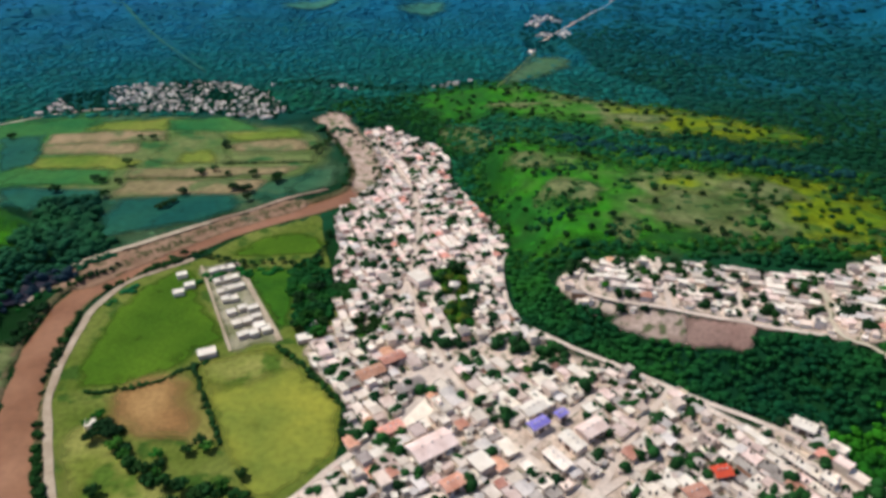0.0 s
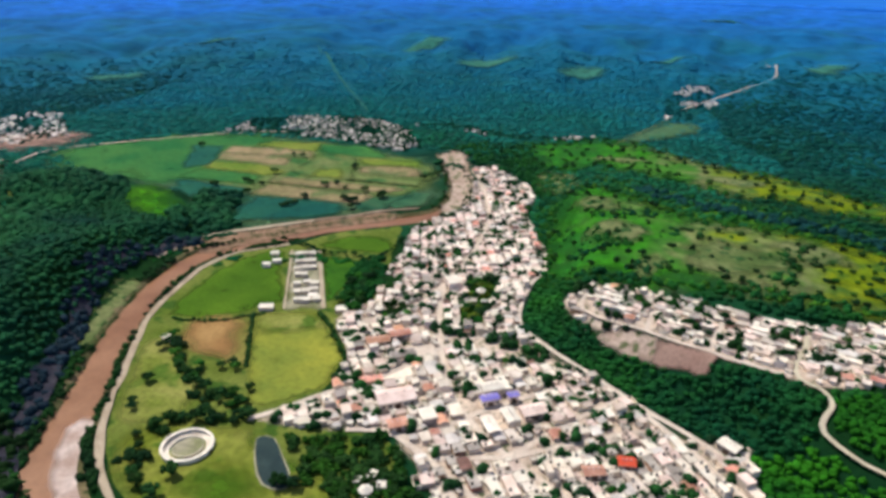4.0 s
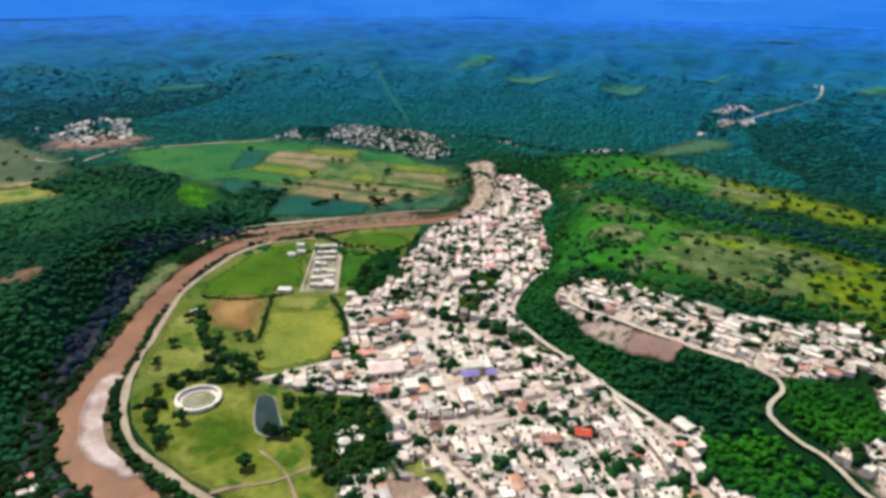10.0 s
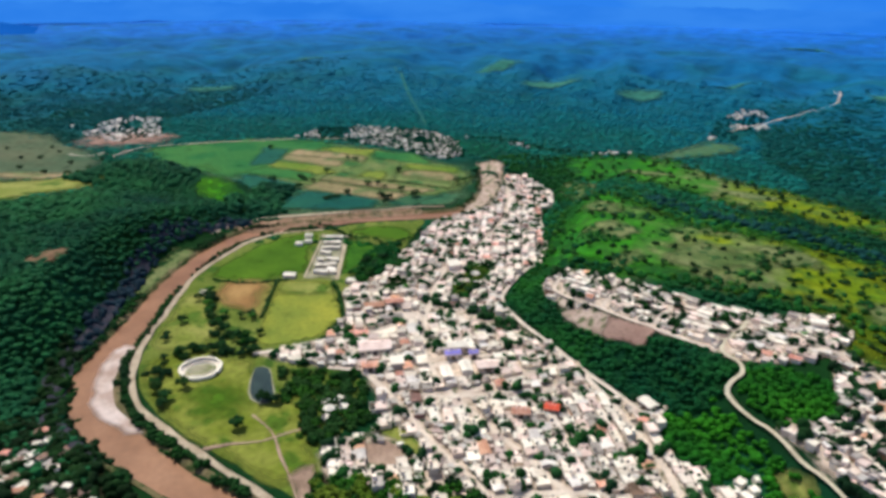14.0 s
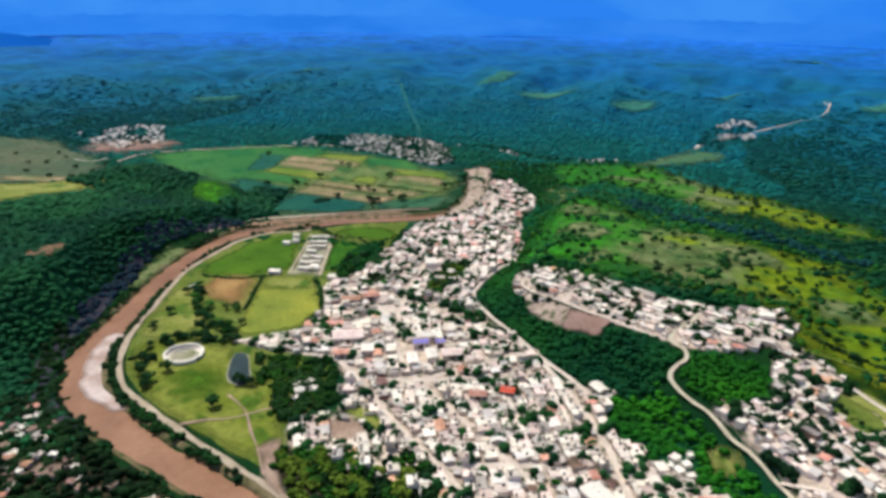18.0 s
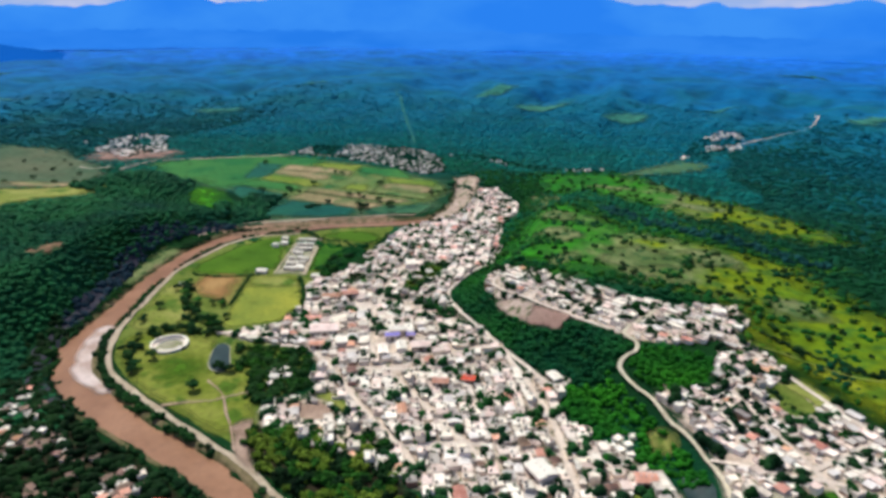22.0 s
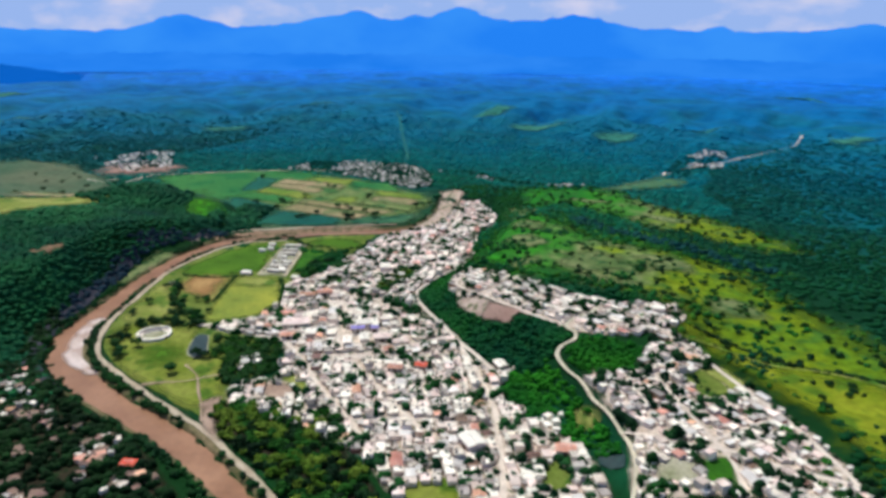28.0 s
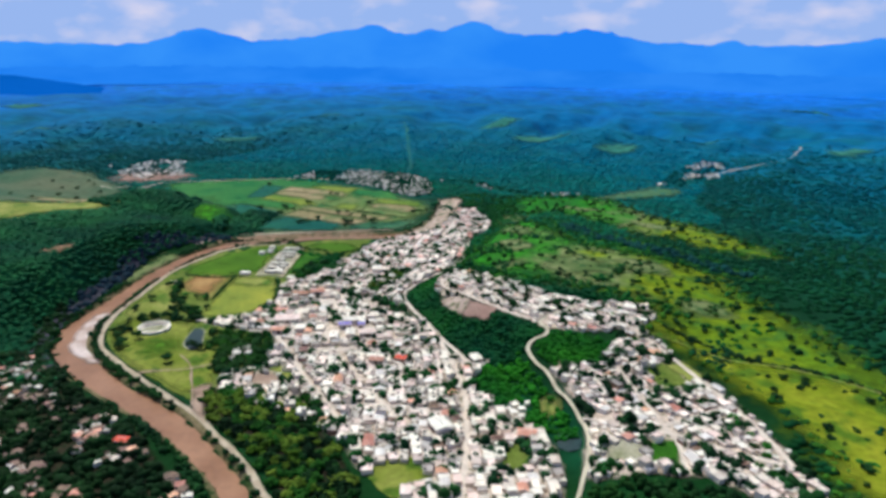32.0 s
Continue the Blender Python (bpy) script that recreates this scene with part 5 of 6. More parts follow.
def house_template(kind, w, d, floors, near):
    """One house: walls, roof, and where it can be seen a door, windows and a water tank."""
    ob = new(HOUSE_NAMES[kind])
    h = STOREY * floors
    r = {"tin": 0.16, "rust": 0.16, "tile": 0.32}.get(kind, 0) * d / 2
    bm = bmesh.new()
    shell(bm, w, d, h, r)
    part("wall", bm, M_BRICK if kind == "brick" else M_WALL, ob)
    bm = bmesh.new()
    if r:
        gable(bm, w, d, h, r)
    else:
        tray(bm, w, d, h)
    part("roof", bm, ROOFS.get(kind, M_CONCRETE), ob)
    if kind == "stair" or (floors > 1 and not r and near):
        bm = bmesh.new()
        box(bm, w * 0.1, d * 0.08, h + 0.2, w * 0.4, d * 0.4, h + 2.1)
        part("stair_room", bm, M_WALL, ob)
    if kind == "yard":
        bm = bmesh.new()
        a, b, t = w / 2, -d / 2 - 3.2, 0.2
        ring = [(-a, -d / 2), (-a, b), (a, b), (a, -d / 2), (a - t, -d / 2), (a - t, b + t), (-a + t, b + t), (-a + t, -d / 2)]
        low, top = ([bm.verts.new((x, y, z)) for x, y in ring] for z in (-1.5, 2.2))
        for k in range(8):
            bm.faces.new((low[k], low[(k + 1) % 8], top[(k + 1) % 8], top[k]))
        for q in ((0, 1, 6, 7), (1, 2, 5, 6), (2, 3, 4, 5)):
            bm.faces.new([top[k] for k in q])
        part("yard_wall", bm, M_WALL, ob)
    if near:
        bm = bmesh.new()
        box(bm, -0.5, -d / 2 - 0.06, 0, 0.5, -d / 2 + 0.02, 2.1)
        part("door", bm, M_DOOR, ob)
        for k in range(floors):
            for x in (-w * 0.3, w * 0.3):
                bm = bmesh.new()
                box(bm, x - 0.6, -d / 2 - 0.05, 1.0 + STOREY * k, x + 0.6, -d / 2 + 0.02, 2.0 + STOREY * k)
                part("window", bm, M_GLASS, ob)
        if not r:
            bm = bmesh.new()
            bmesh.ops.create_cone(bm, cap_ends=True, segments=10, radius1=0.55, radius2=0.5, depth=1.2, matrix=Matrix.Translation((-w * 0.25, d * 0.25, h + 0.8)))
            part("water_tank", bm, M_TANK, ob, "black plastic water tank")
    return ob


def stand_house(x, y, turn, w, d, floors, kind, near, group):
    key = (kind, w, d, floors, near)
    m = Matrix.LocRotScale((x, y, float(height(x, y)) + 0.3), Euler((0, 0, turn)), None)
    if key in HOUSES:
        ob = copy_thing(HOUSES[key], m)
    else:
        ob = HOUSES[key] = house_template(*key)
        ob.matrix_basis = m
    look_ = ("two-storey " if floors > 1 else "") + LOOKS[kind]
    return tagged(ob, look_.replace("two-storey low", "two-storey") + " in the " + group.split(" of the ")[-1], "house", group)


def joined_houses(name, plots, label, wall=0):
    """Houses too many or too far to count, in one mesh."""
    if not plots:
        return
    bm = bmesh.new()
    slots = [M_WALL, M_CONCRETE, M_PINK, M_GREY, M_WHITE, M_TIN, M_TILE, M_BRICK, M_RUST]
    for x, y, turn, w, d, floors, kind in plots:
        h = STOREY * floors
        start_v, start_f = len(bm.verts), len(bm.faces)
        r = {"tin": 0.16, "rust": 0.16, "tile": 0.32}.get(kind, 0) * d / 2
        shell(bm, w, d, h, r)
        mid = len(bm.faces)
        if r:
            gable(bm, w, d, h, r)
        else:
            tray(bm, w, d, h)
        bm.verts.ensure_lookup_table()
        bm.faces.ensure_lookup_table()
        m = Matrix.LocRotScale((x, y, float(height(x, y)) + 0.3), Euler((0, 0, turn)), None)
        for k in range(start_v, len(bm.verts)):
            bm.verts[k].co = m @ bm.verts[k].co
        roof = slots.index(ROOFS.get(kind, M_CONCRETE))
        for k in range(start_f, len(bm.faces)):
            bm.faces[k].material_index = (7 if kind == "brick" else wall) if k < mid else roof
    tagged(part(name, bm, slots), label, "houses", kind="stuff")


def quarter(poly, turn, lines, group, gap=0.25, plot=(3.2, 7.6), fill=0.9, avoid=(), tree_share=0.1, row=5.4, lane=1.9, loose=0.09):
    """Rows of houses back to back over a quarter, with lanes between, keeping clear of the streets."""
    c, s = math.cos(turn), math.sin(turn)
    a = np.array(poly)
    u, v = a[:, 0] * c + a[:, 1] * s, -a[:, 0] * s + a[:, 1] * c
    y, k, trees = v.min() + 1, 0, []
    while y < v.max():
        depth = row * rng.uniform(0.85, 1.15)
        x, run = u.min() + rng.uniform(0, 5), 0
        while x < u.max():
            w = rng.uniform(*plot) * (rng.uniform(1.4, 2.2) if rng.uniform() < 0.1 else 1)
            run += w
            mx, my = (x + w / 2), y + depth / 2 + rng.uniform(-0.8, 0.8)
            px, py = mx * c - my * s, mx * s + my * c
            x += w + gap * rng.uniform(0, 2.0)
            if run > 46:
                run = 0
                x += 2.8
            if not inside(poly, px, py) or any(inside(q, px, py) for q in avoid):
                continue
            if min(float(reach(line, px, py)) for line in lines) < depth * 0.38 + 1.2:
                continue
            if rng.uniform() > fill - 0.35 * max(0, noise.noise(Vector((px * 0.05, py * 0.05, 31.0)))):
                trees.append((px, py))
                continue
            kind = KINDS[rng.choice(len(KINDS), p=SHARE)]
            floors = 2 if rng.uniform() < 0.10 and kind not in ("tin", "tile", "yard", "rust") else 1
            d = depth * rng.uniform(0.78, 1.05)
            size = [max(3, round(q)) for q in (w * rng.uniform(0.92, 1.06), d)]
            PLOTS.append((px, py, turn + rng.uniform(-loose, loose) + (math.pi if k % 2 else 0), *size, floors, kind, group))
            if rng.uniform() < tree_share:
                trees.append((px + rng.uniform(-4, 4), py + depth * 0.5 * rng.uniform(0.8, 1.2)))
        y += depth + (lane if k % 2 else 0.6)
        k += 1
    return trees


PARK = [(2, 374), (24, 375), (23, 342), (9, 339)]
PARK_2 = [(11, 336), (26, 335), (24, 313), (9, 311)]
GROVES = [[(-43, 306), (-29, 304), (-25, 320), (-38, 325)], [(-57, 342), (-45, 341), (-42, 357), (-55, 360)]]
PLAZA = [(-12, 275), (2, 282), (9, 270), (-6, 258)]
PLAZA_2 = [(-17, 245), (-4, 257), (3, 243), (-11, 234)]
COURT = [(39, 138), (49, 146), (66, 140), (62, 128), (53, 123)]
COURT_LAWN = [(41, 149), (48, 160), (61, 155), (71, 143), (66, 141), (52, 147)]
CLUMP = [(76, 133), (90, 133), (108, 124), (106, 114), (76, 118)]
BIG_HALL = [(-14, 222), (2, 234), (14, 226), (-1, 208)]
MARKET = [(36, 228), (62, 250), (80, 226), (52, 204)]
GREEN_LOT = [(168, 86), (185, 106), (204, 93), (193, 70)]
GREEN_LOT_2 = [(224, 135), (231, 146), (243, 131), (239, 118), (230, 121)]
GREEN_S = [(274, 238), (284, 252), (300, 240), (305, 222), (290, 217)]
DRY_S = [(284, 253), (294, 262), (312, 248), (306, 234), (299, 241)]
LOT_S = [(297, 154), (311, 165), (316, 146), (303, 135)]
EARTH_S = [(279, 148), (296, 152), (300, 136), (285, 133)]
OPEN_S = [GREEN_S, DRY_S, LOT_S, EARTH_S]
LANDMARKS = [(117, 203), (103, 193), (184, 137), (162, 228), (-29, 272), (-20, 282), (231, 154), (-6, 358), (20, 212), (8, 201)]
KEEP = GROVES + [PARK_2, COURT_LAWN, CLUMP, PARK, PLAZA, PLAZA_2, COURT, BIG_HALL, MARKET, GREEN_LOT, GREEN_LOT_2] + [[(x - 6, y - 5), (x + 6, y - 5), (x + 6, y + 5), (x - 6, y + 5)] for x, y in LANDMARKS]
UPPER = [(-58, 300)] + [p for p in TOWN if p[1] > 302] + [(64, 296), (-62, 299)]
LOWER = [p for p in TOWN if p[1] < 296 or p == (-64, 300)]
spots = quarter(LOWER, radians(-57), STREETS + [EDGE_ROAD], "houses of the river town", avoid=KEEP)
spots += quarter(UPPER, radians(-72), STREETS + [EDGE_ROAD], "houses of the upper town", avoid=KEEP, plot=(3.0, 6.6), fill=0.92, row=5.0)
spots += quarter(EAST_Q, radians(-18), EAST_STREETS + [EAST_ROAD], "houses of the hillside quarter", plot=(2.8, 5.8), row=4.8, avoid=[BARE], fill=0.78, tree_share=0.25, loose=0.2)
spots += quarter(SOUTH_Q, radians(-38), EAST_STREETS + [EAST_ROAD], "houses of the lower quarter", plot=(2.8, 5.8), row=4.8, fill=0.68, tree_share=0.25, loose=0.2,
                 avoid=OPEN_S)

# rows of small houses on the new lot, and the sheds in the fields
for r in range(3):
    for k in range(7):
        f, g = 0.10 + k / 7.6 + rng.uniform(-0.02, 0.02), 0.28 + 0.24 * r + rng.uniform(-0.05, 0.05)
        ax, ay = -142 + f * 40, 383 - f * 87
        bx, by = -122 + f * 43, 389 - f * 83
        if rng.uniform() < 0.88:
            PLOTS.append((ax + g * (bx - ax), ay + g * (by - ay), radians(27 + (180 if r % 2 else 0)), (5, 6)[int(rng.integers(2))], (4, 5)[int(rng.integers(2))], 1, "white", "houses of the new lot"))
for x, y, w, d in ((-114, 293, 9, 6), (-150, 372, 6, 4.5), (-146, 352, 6, 4.5), (-92, 316, 6, 6), (-66, 304, 7.5, 6), (-62, 318, 6, 6), (-142, 360, 6, 4.5), (-152, 242, 4.5, 4.5)):
    PLOTS.append((x, y, radians(20), w, d, 1, "white", "houses of the open fields"))
for x, y, w, d in ((211, 183, 5, 4), (217, 180, 4, 4), (214, 174, 5, 4), (220, 172, 4, 3), (209, 176, 4, 4), (218, 187, 3, 3)):
    PLOTS.append((x, y, rng.uniform(0, 3), w, d, 1, "white", "houses of the gully edge"))
for x, y, w, d in ((4, 160, 4, 3), (9, 165, 5, 3), (15, 160, 4, 4), (12, 148, 4, 3)):
    PLOTS.append((x, y, rng.uniform(0, 3), w, d, 1, "white", "houses of the shady grove"))
# the far bank's village, strewn among trees; dark roofs also dim this corner
for x, y in scatter([(-118, 84), (-70, 70), (-20, 60), (30, 50), (68, 56), (90, 48), (112, 20), (140, -20), (60, -70), (-60, -20), (-130, 40)], 5.2, 0.5, 0.7):
    if noise.noise(Vector((x * 0.035, y * 0.035, 61.0))) + 0.5 * noise.noise(Vector((x * 0.12, y * 0.12, 63.0))) > 0.02:
        PLOTS.append((x, y, rng.uniform(0, 3.1), *[(3.0, 4.0, 5.0)[rng.integers(3)] for _ in "ab"], 1, ("rust", "grey", "rust", "white", "rust", "tile", "rust", "rust", "pale")[rng.integers(9)], "houses of the far bank"))

PLOTS = [p for p in PLOTS if reach(RIVER, p[0], p[1]) > 19]
PLOTS.sort(key=lambda p: math.hypot(p[0] - 100, p[1] - 120))
count, rest = {}, []
for k, p in enumerate(PLOTS):
    count[p[6]] = count.get(p[6], 0) + 1
    if count[p[6]] <= 290 and k < 1320:
        stand_house(*p[:7], k < 300, p[7])
    else:
        rest.append(p)
for group in sorted({p[7] for p in rest}):
    joined_houses("far_houses", [p[:7] for p in rest if p[7] == group], "crowded pale flat-roofed " + group)

# lean-tos and sheds crowding into the gaps
taken = np.array([p[:2] for p in PLOTS])
for poly, lines, turn, group in ((LOWER, STREETS + [EDGE_ROAD], -57, "river town"), (UPPER, STREETS + [EDGE_ROAD], -72, "upper town"), (EAST_Q, EAST_STREETS + [EAST_ROAD], -18, "hillside quarter"), (SOUTH_Q, EAST_STREETS + [EAST_ROAD], -38, "lower quarter")):
    plots = []
    for x, y in scatter(poly, 2.9, 0.5, 0.5, [(line, 3.1) for line in lines]):
        if np.hypot(taken[:, 0] - x, taken[:, 1] - y).min() > 3.2 and not any(inside(q, x, y) for q in KEEP + [BARE] + OPEN_S):
            plots.append((x, y, radians(turn) + rng.uniform(-0.5, 0.5), rng.uniform(1.8, 3.6), rng.uniform(1.8, 3.2), 0.85, ("white", "tin", "pink", "pale", "grey", "white", "pale")[rng.integers(7)]))
    joined_houses("sheds", plots, "small sheds and lean-tos crowded among the houses of the " + group)

rng.shuffle(spots)
for k, (x, y) in enumerate(spots[:260]):
    tree(x, y, rng.uniform(3.0, 5.8), ("dark", "mid", "dark", "dark")[k % 4], "trees between the houses", "shade_tree")
for poly, lines, gap in ((TOWN, STREETS + [EDGE_ROAD], 6.5), (EAST_Q, EAST_STREETS + [EAST_ROAD], 6.0), (SOUTH_Q, EAST_STREETS + [EAST_ROAD], 5.0)):
    s = scatter(poly, gap * 0.62, 0.6, 0.8, [(line, 2.4) for line in lines])
    s = s[np.array([noise.noise(Vector((x * 0.075, y * 0.075, 11.0))) + rng.uniform(-0.2, 0.2) for x, y in s]) > 0.07]
    for q in KEEP + OPEN_S:
        s = s[~inside(q, s[:, 0], s[:, 1])]
    woods("garden_trees", s, rng.uniform(2.4, 5.4, len(s)), ROUGH, M_LEAF_DARK, "small dark garden trees crowding between the houses", "trees", 1.35)


# ---- landmarks ----
def arena(x, y, radius):
    """A small round bullring: sand floor, barrier, stepped seats, outer wall and a white ring of roof on posts."""
    ob = new("arena")

    def lathe(name, profile, material, label=""):
        bm, n = bmesh.new(), 56
        rings = [[bm.verts.new((r * math.cos(6.28318 * k / n), r * math.sin(6.28318 * k / n), z)) for k in range(n)] for r, z in profile]
        for a, b in zip(rings, rings[1:]):
            for k in range(n):
                bm.faces.new((a[k], a[(k + 1) % n], b[(k + 1) % n], b[k]))
        return bm, name, material, label

    def put(bm, name, material, label):
        bmesh.ops.recalc_face_normals(bm, faces=bm.faces)
        part(name, bm, material, ob, label)

    R = radius
    put(*lathe("outer_wall", [(R, -1), (R, 1.5), (R - 0.3, 1.5), (R - 0.3, -1)], M_WHITE))
    seats = [(R - 3.6, 0)]
    for k in range(4):
        seats += [(R - 3.6 + 0.8 * k, 0.2 + 0.2 * k), (R - 2.8 + 0.8 * k, 0.2 + 0.2 * k)]
    put(*lathe("seating", seats + [(R - 0.4, 0)], M_CONCRETE, "pale concrete seating steps"))
    put(*lathe("barrier", [(R - 4.6, 0), (R - 4.6, 1.0), (R - 4.75, 1.0), (R - 4.75, 0)], M_WHITE))
    put(*lathe("roof", [(R + 0.3, 1.9), (R - 1.3, 2.1), (R - 1.3, 2.25), (R + 0.3, 2.05), (R + 0.3, 1.9)], M_WHITE, "white ring-shaped sheet roof"))
    bm = bmesh.new()
    bmesh.ops.create_circle(bm, cap_ends=True, segments=56, radius=R - 4.75, matrix=Matrix.Translation((0, 0, 0.35)))
    put(bm, "floor", M_LOT, "worn grassy sand floor")
    for k in range(20):
        a = 6.28318 * k / 20
        bm = bmesh.new()
        bmesh.ops.create_cone(bm, cap_ends=True, segments=6, radius1=0.12, radius2=0.12, depth=0.9, matrix=Matrix.Translation(((R - 0.15) * math.cos(a), (R - 0.15) * math.sin(a), 1.65)))
        part("post", bm, M_WHITE, ob)
    bm = bmesh.new()
    box(bm, R - 0.1, -1.3, 0, R + 0.1, 1.3, 1.4)
    part("gate", bm, M_DOOR, ob)
    ob.location = (x, y, 0.3)
    return tagged(ob, "round white bullring with a ring roof in the meadow", "arena")


arena(-82, 160, 12.0)


def hall(name, x, y, turn, w, d, h, roof, label, category="hall", pitch=0.3, bays=5, wall=M_WALL):
    """A large hall: walls, a sheet roof, a big door and a row of windows."""
    ob = new(name)
    r = pitch * d / 2
    bm = bmesh.new()
    shell(bm, w, d, h, r)
    part("wall", bm, wall, ob)
    bm = bmesh.new()
    gable(bm, w, d, h, r, 0.6, 0.2) if r else tray(bm, w, d, h)
    part("roof", bm, roof, ob)
    bm = bmesh.new()
    box(bm, -1.5, -d / 2 - 0.08, 0, 1.5, -d / 2 + 0.02, 3.0)
    part("door", bm, M_DOOR, ob)
    for k in range(bays):
        px = -w / 2 + (k + 0.5) * w / bays
        if abs(px) < 2.4:
            continue
        bm = bmesh.new()
        box(bm, px - 0.8, -d / 2 - 0.06, 1.4, px + 0.8, -d / 2 + 0.02, 2.8)
        part("window", bm, M_GLASS, ob)
    if r:
        for k in range(3):
            bm = bmesh.new()
            gx_ = -w / 4 + k * w / 4
            bmesh.ops.create_cone(bm, cap_ends=True, segments=8, radius1=0.4, radius2=0.3, depth=0.8, matrix=Matrix.Translation((gx_, 0, h + r + 0.45)))
            part("roof_vent", bm, M_TIN, ob)
    ob.matrix_basis = Matrix.LocRotScale((x, y, float(height(x, y)) + 0.3), Euler((0, 0, radians(turn))), None)
    return tagged(ob, label, category)


hall("meeting_hall", 0, 221, -57 + 90, 19, 11, 4.5, M_PINK, "long hall under a pale pinkish sheet roof")
hall("market_hall", 47, 233, 33, 9, 4.5, 4.2, M_PURPLE, "market hall with a violet-blue painted sheet roof", "market")
hall("market_hall", 58, 239, 33, 5, 3.5, 4.2, M_PURPLE, "small market wing under a violet sheet roof", "market")
hall("warehouse", 46, 243, 33, 11, 7, 4.5, M_WHITE, "broad warehouse with a white sheet roof", "warehouse")
hall("warehouse", 60, 222, -57, 11, 6, 4.0, M_WHITE, "long warehouse with a white sheet roof and pale walls", "warehouse")
hall("warehouse", 52, 212, -57, 12, 5.5, 4.0, M_CONCRETE, "long pale shed roof beside the market", "warehouse")
hall("workshop", 70, 230, 33, 12, 8, 3.6, M_PINK, "workshop under a faded pink roof", "workshop")
hall("red_roofed_hall", 117, 203, 10, 7, 5.5, 3.8, M_RED, "hall under a bright red painted roof")
hall("tiled_hall", 103, 193, 20, 9, 6, 3.6, M_TILE, "hall under an orange terracotta roof")
hall("gymnasium", 184, 137, -38, 13, 10, 5.0, M_WHITE, "tall hall with a wide white sheet roof", "hall", 0.2)
hall("warehouse", 163, 228, -40, 9, 6, 4.0, M_WHITE, "white warehouse at the edge of the wooded gully", "warehouse")
hall("school", -29, 272, 33, 13, 7, 3.6, M_TILE, "school wing with orange-red tiled roof", "school")
hall("school", -19, 283, 33, 12, 6, 3.6, M_TILE, "school wing with faded red roof", "school", wall=M_PINK)
hall("school", -10, 262, 33, 14, 6, 3.4, M_GREY, "long grey-roofed school building by the yard", "school", 0.2)
hall("school", -18, 233, 33, 11, 5, 3.4, M_TILE, "school annex with a dull red roof", "school")
hall("town_hall", -6, 358, -57, 13, 9, 6.0, M_WHITE, "white two-storey town hall beside the park", "town hall", 0.0)
hall("store", 231, 154, 20, 10, 7, 3.6, M_TILE, "store with a faded terracotta roof", "store")
hall("store", 20, 212, -57, 10, 8, 3.8, M_WHITE, "store with a bright white flat roof", "store", 0.0)
hall("store", 8, 201, 33, 9, 6, 3.6, M_TILE, "store with a red-orange roof", "store")
hall("white_block", 245, 322, 12, 9, 7, 5.0, M_WHITE, "tall white building on the hillside edge", "building", 0.0)
hall("barn", 275, 262, -40, 12, 6, 3.6, M_TILE, "barn with a rust-red roof", "barn")
hall("barn", 36, 39, 20, 7, 4.5, 3.4, M_RED, "house with a bright red roof on the far bank", "barn")

# ponds, courts, parks and lots
patch("pond", [(-54, 175), (-46, 177), (-36, 166), (-25, 153), (-27, 147), (-36, 148), (-46, 160)], M_POND, "dark still pond with a pale paved rim", "pond", 0.75, 6, 0.5)
patch("pond_rim", [(-54.5, 175.5), (-46, 177.8), (-35.5, 166.5), (-24.4, 153), (-26.6, 146.3), (-36.6, 147.4), (-46.8, 159.7)], M_LOT, "pale paved rim round the pond", "pavement", 0.5, 6, 0.5)
patch("lawn", COURT_LAWN, M_MEADOW, "thin grass beside the sports ground", "lawn", 0.5, 4, 1.5, fade=3)
patch("court", COURT, M_EARTH, "bare pinkish sports ground among the houses", "sports ground", 0.5, 8, 0.5, round_=False)
patch("plaza", PLAZA, M_STREET, "paved school yard with pale concrete", "yard", 0.5, 8, 0.3, round_=False)
patch("plaza", PLAZA_2, M_CONCRETE, "square pale concrete court", "yard", 0.52, 8, 0.3, round_=False)
patch("lawn", GREEN_LOT, M_OLIVE, "green empty lot between the houses", "lawn", 0.5, 8, 1.5)
patch("lawn", GREEN_LOT_2, M_BEND, "small green lot between the houses", "lawn", 0.5, 8, 1.5)
patch("lawn", PARK, M_GRASS_DARK, "shady town park lawn", "park", 0.5, 8, 1.0)
patch("lawn", PARK_2, M_GRASS_DARK, "smaller green square of the town park", "park", 0.5, 8, 1.0)
for outline in GROVES:
    s = scatter(outline, 3.4, 0.5, 0.9)
    woods("town_grove", s, rng.uniform(3.0, 5.0, len(s)), FINE, M_LEAF_DARK, "dark leafy grove at the town's edge")
patch("lawn", GREEN_S, M_BEND, "green lot in the lower quarter", "lawn", 1.0, 6, 1.5)
s = np.array([(x + rng.uniform(-1.5, 1.5), y + rng.uniform(-1.5, 1.5)) for x, y in curve([(280, 240), (287, 232), (296, 225), (302, 222)], 1.6)])
woods("hedge", s, rng.uniform(1.8, 3.4, len(s)), ROUGH, M_LEAF_DARK, "dark shrubs across the green lot", "hedge")
patch("lawn", LOT_S, M_GRASS_DARK, "small green field among the lower quarter's houses", "lawn", 1.2, 4, 1.0, fade=3)
patch("bare_lot", EARTH_S, M_LOT, "bare greyish lot among the lower quarter's houses", "lot", 1.2, 4, 1.0, fade=3)
patch("dry_lawn", DRY_S, M_MEADOW, "dry pale grass beside the lower quarter's upper street", "lawn", 1.2, 4, 1.0, fade=3)
SOUTH_WOOD = [(276, 122), (286, 121), (302, 125), (320, 130), (332, 136), (350, 130), (372, 124), (376, 90), (282, 80)]
s = scatter(SOUTH_WOOD, 3.6, 0.5, 0.8)
woods("quarter_woods", s, rng.uniform(2.4, 4.6, len(s)), ROUGH, M_LEAF_DARK, "dark trees below the lower quarter")


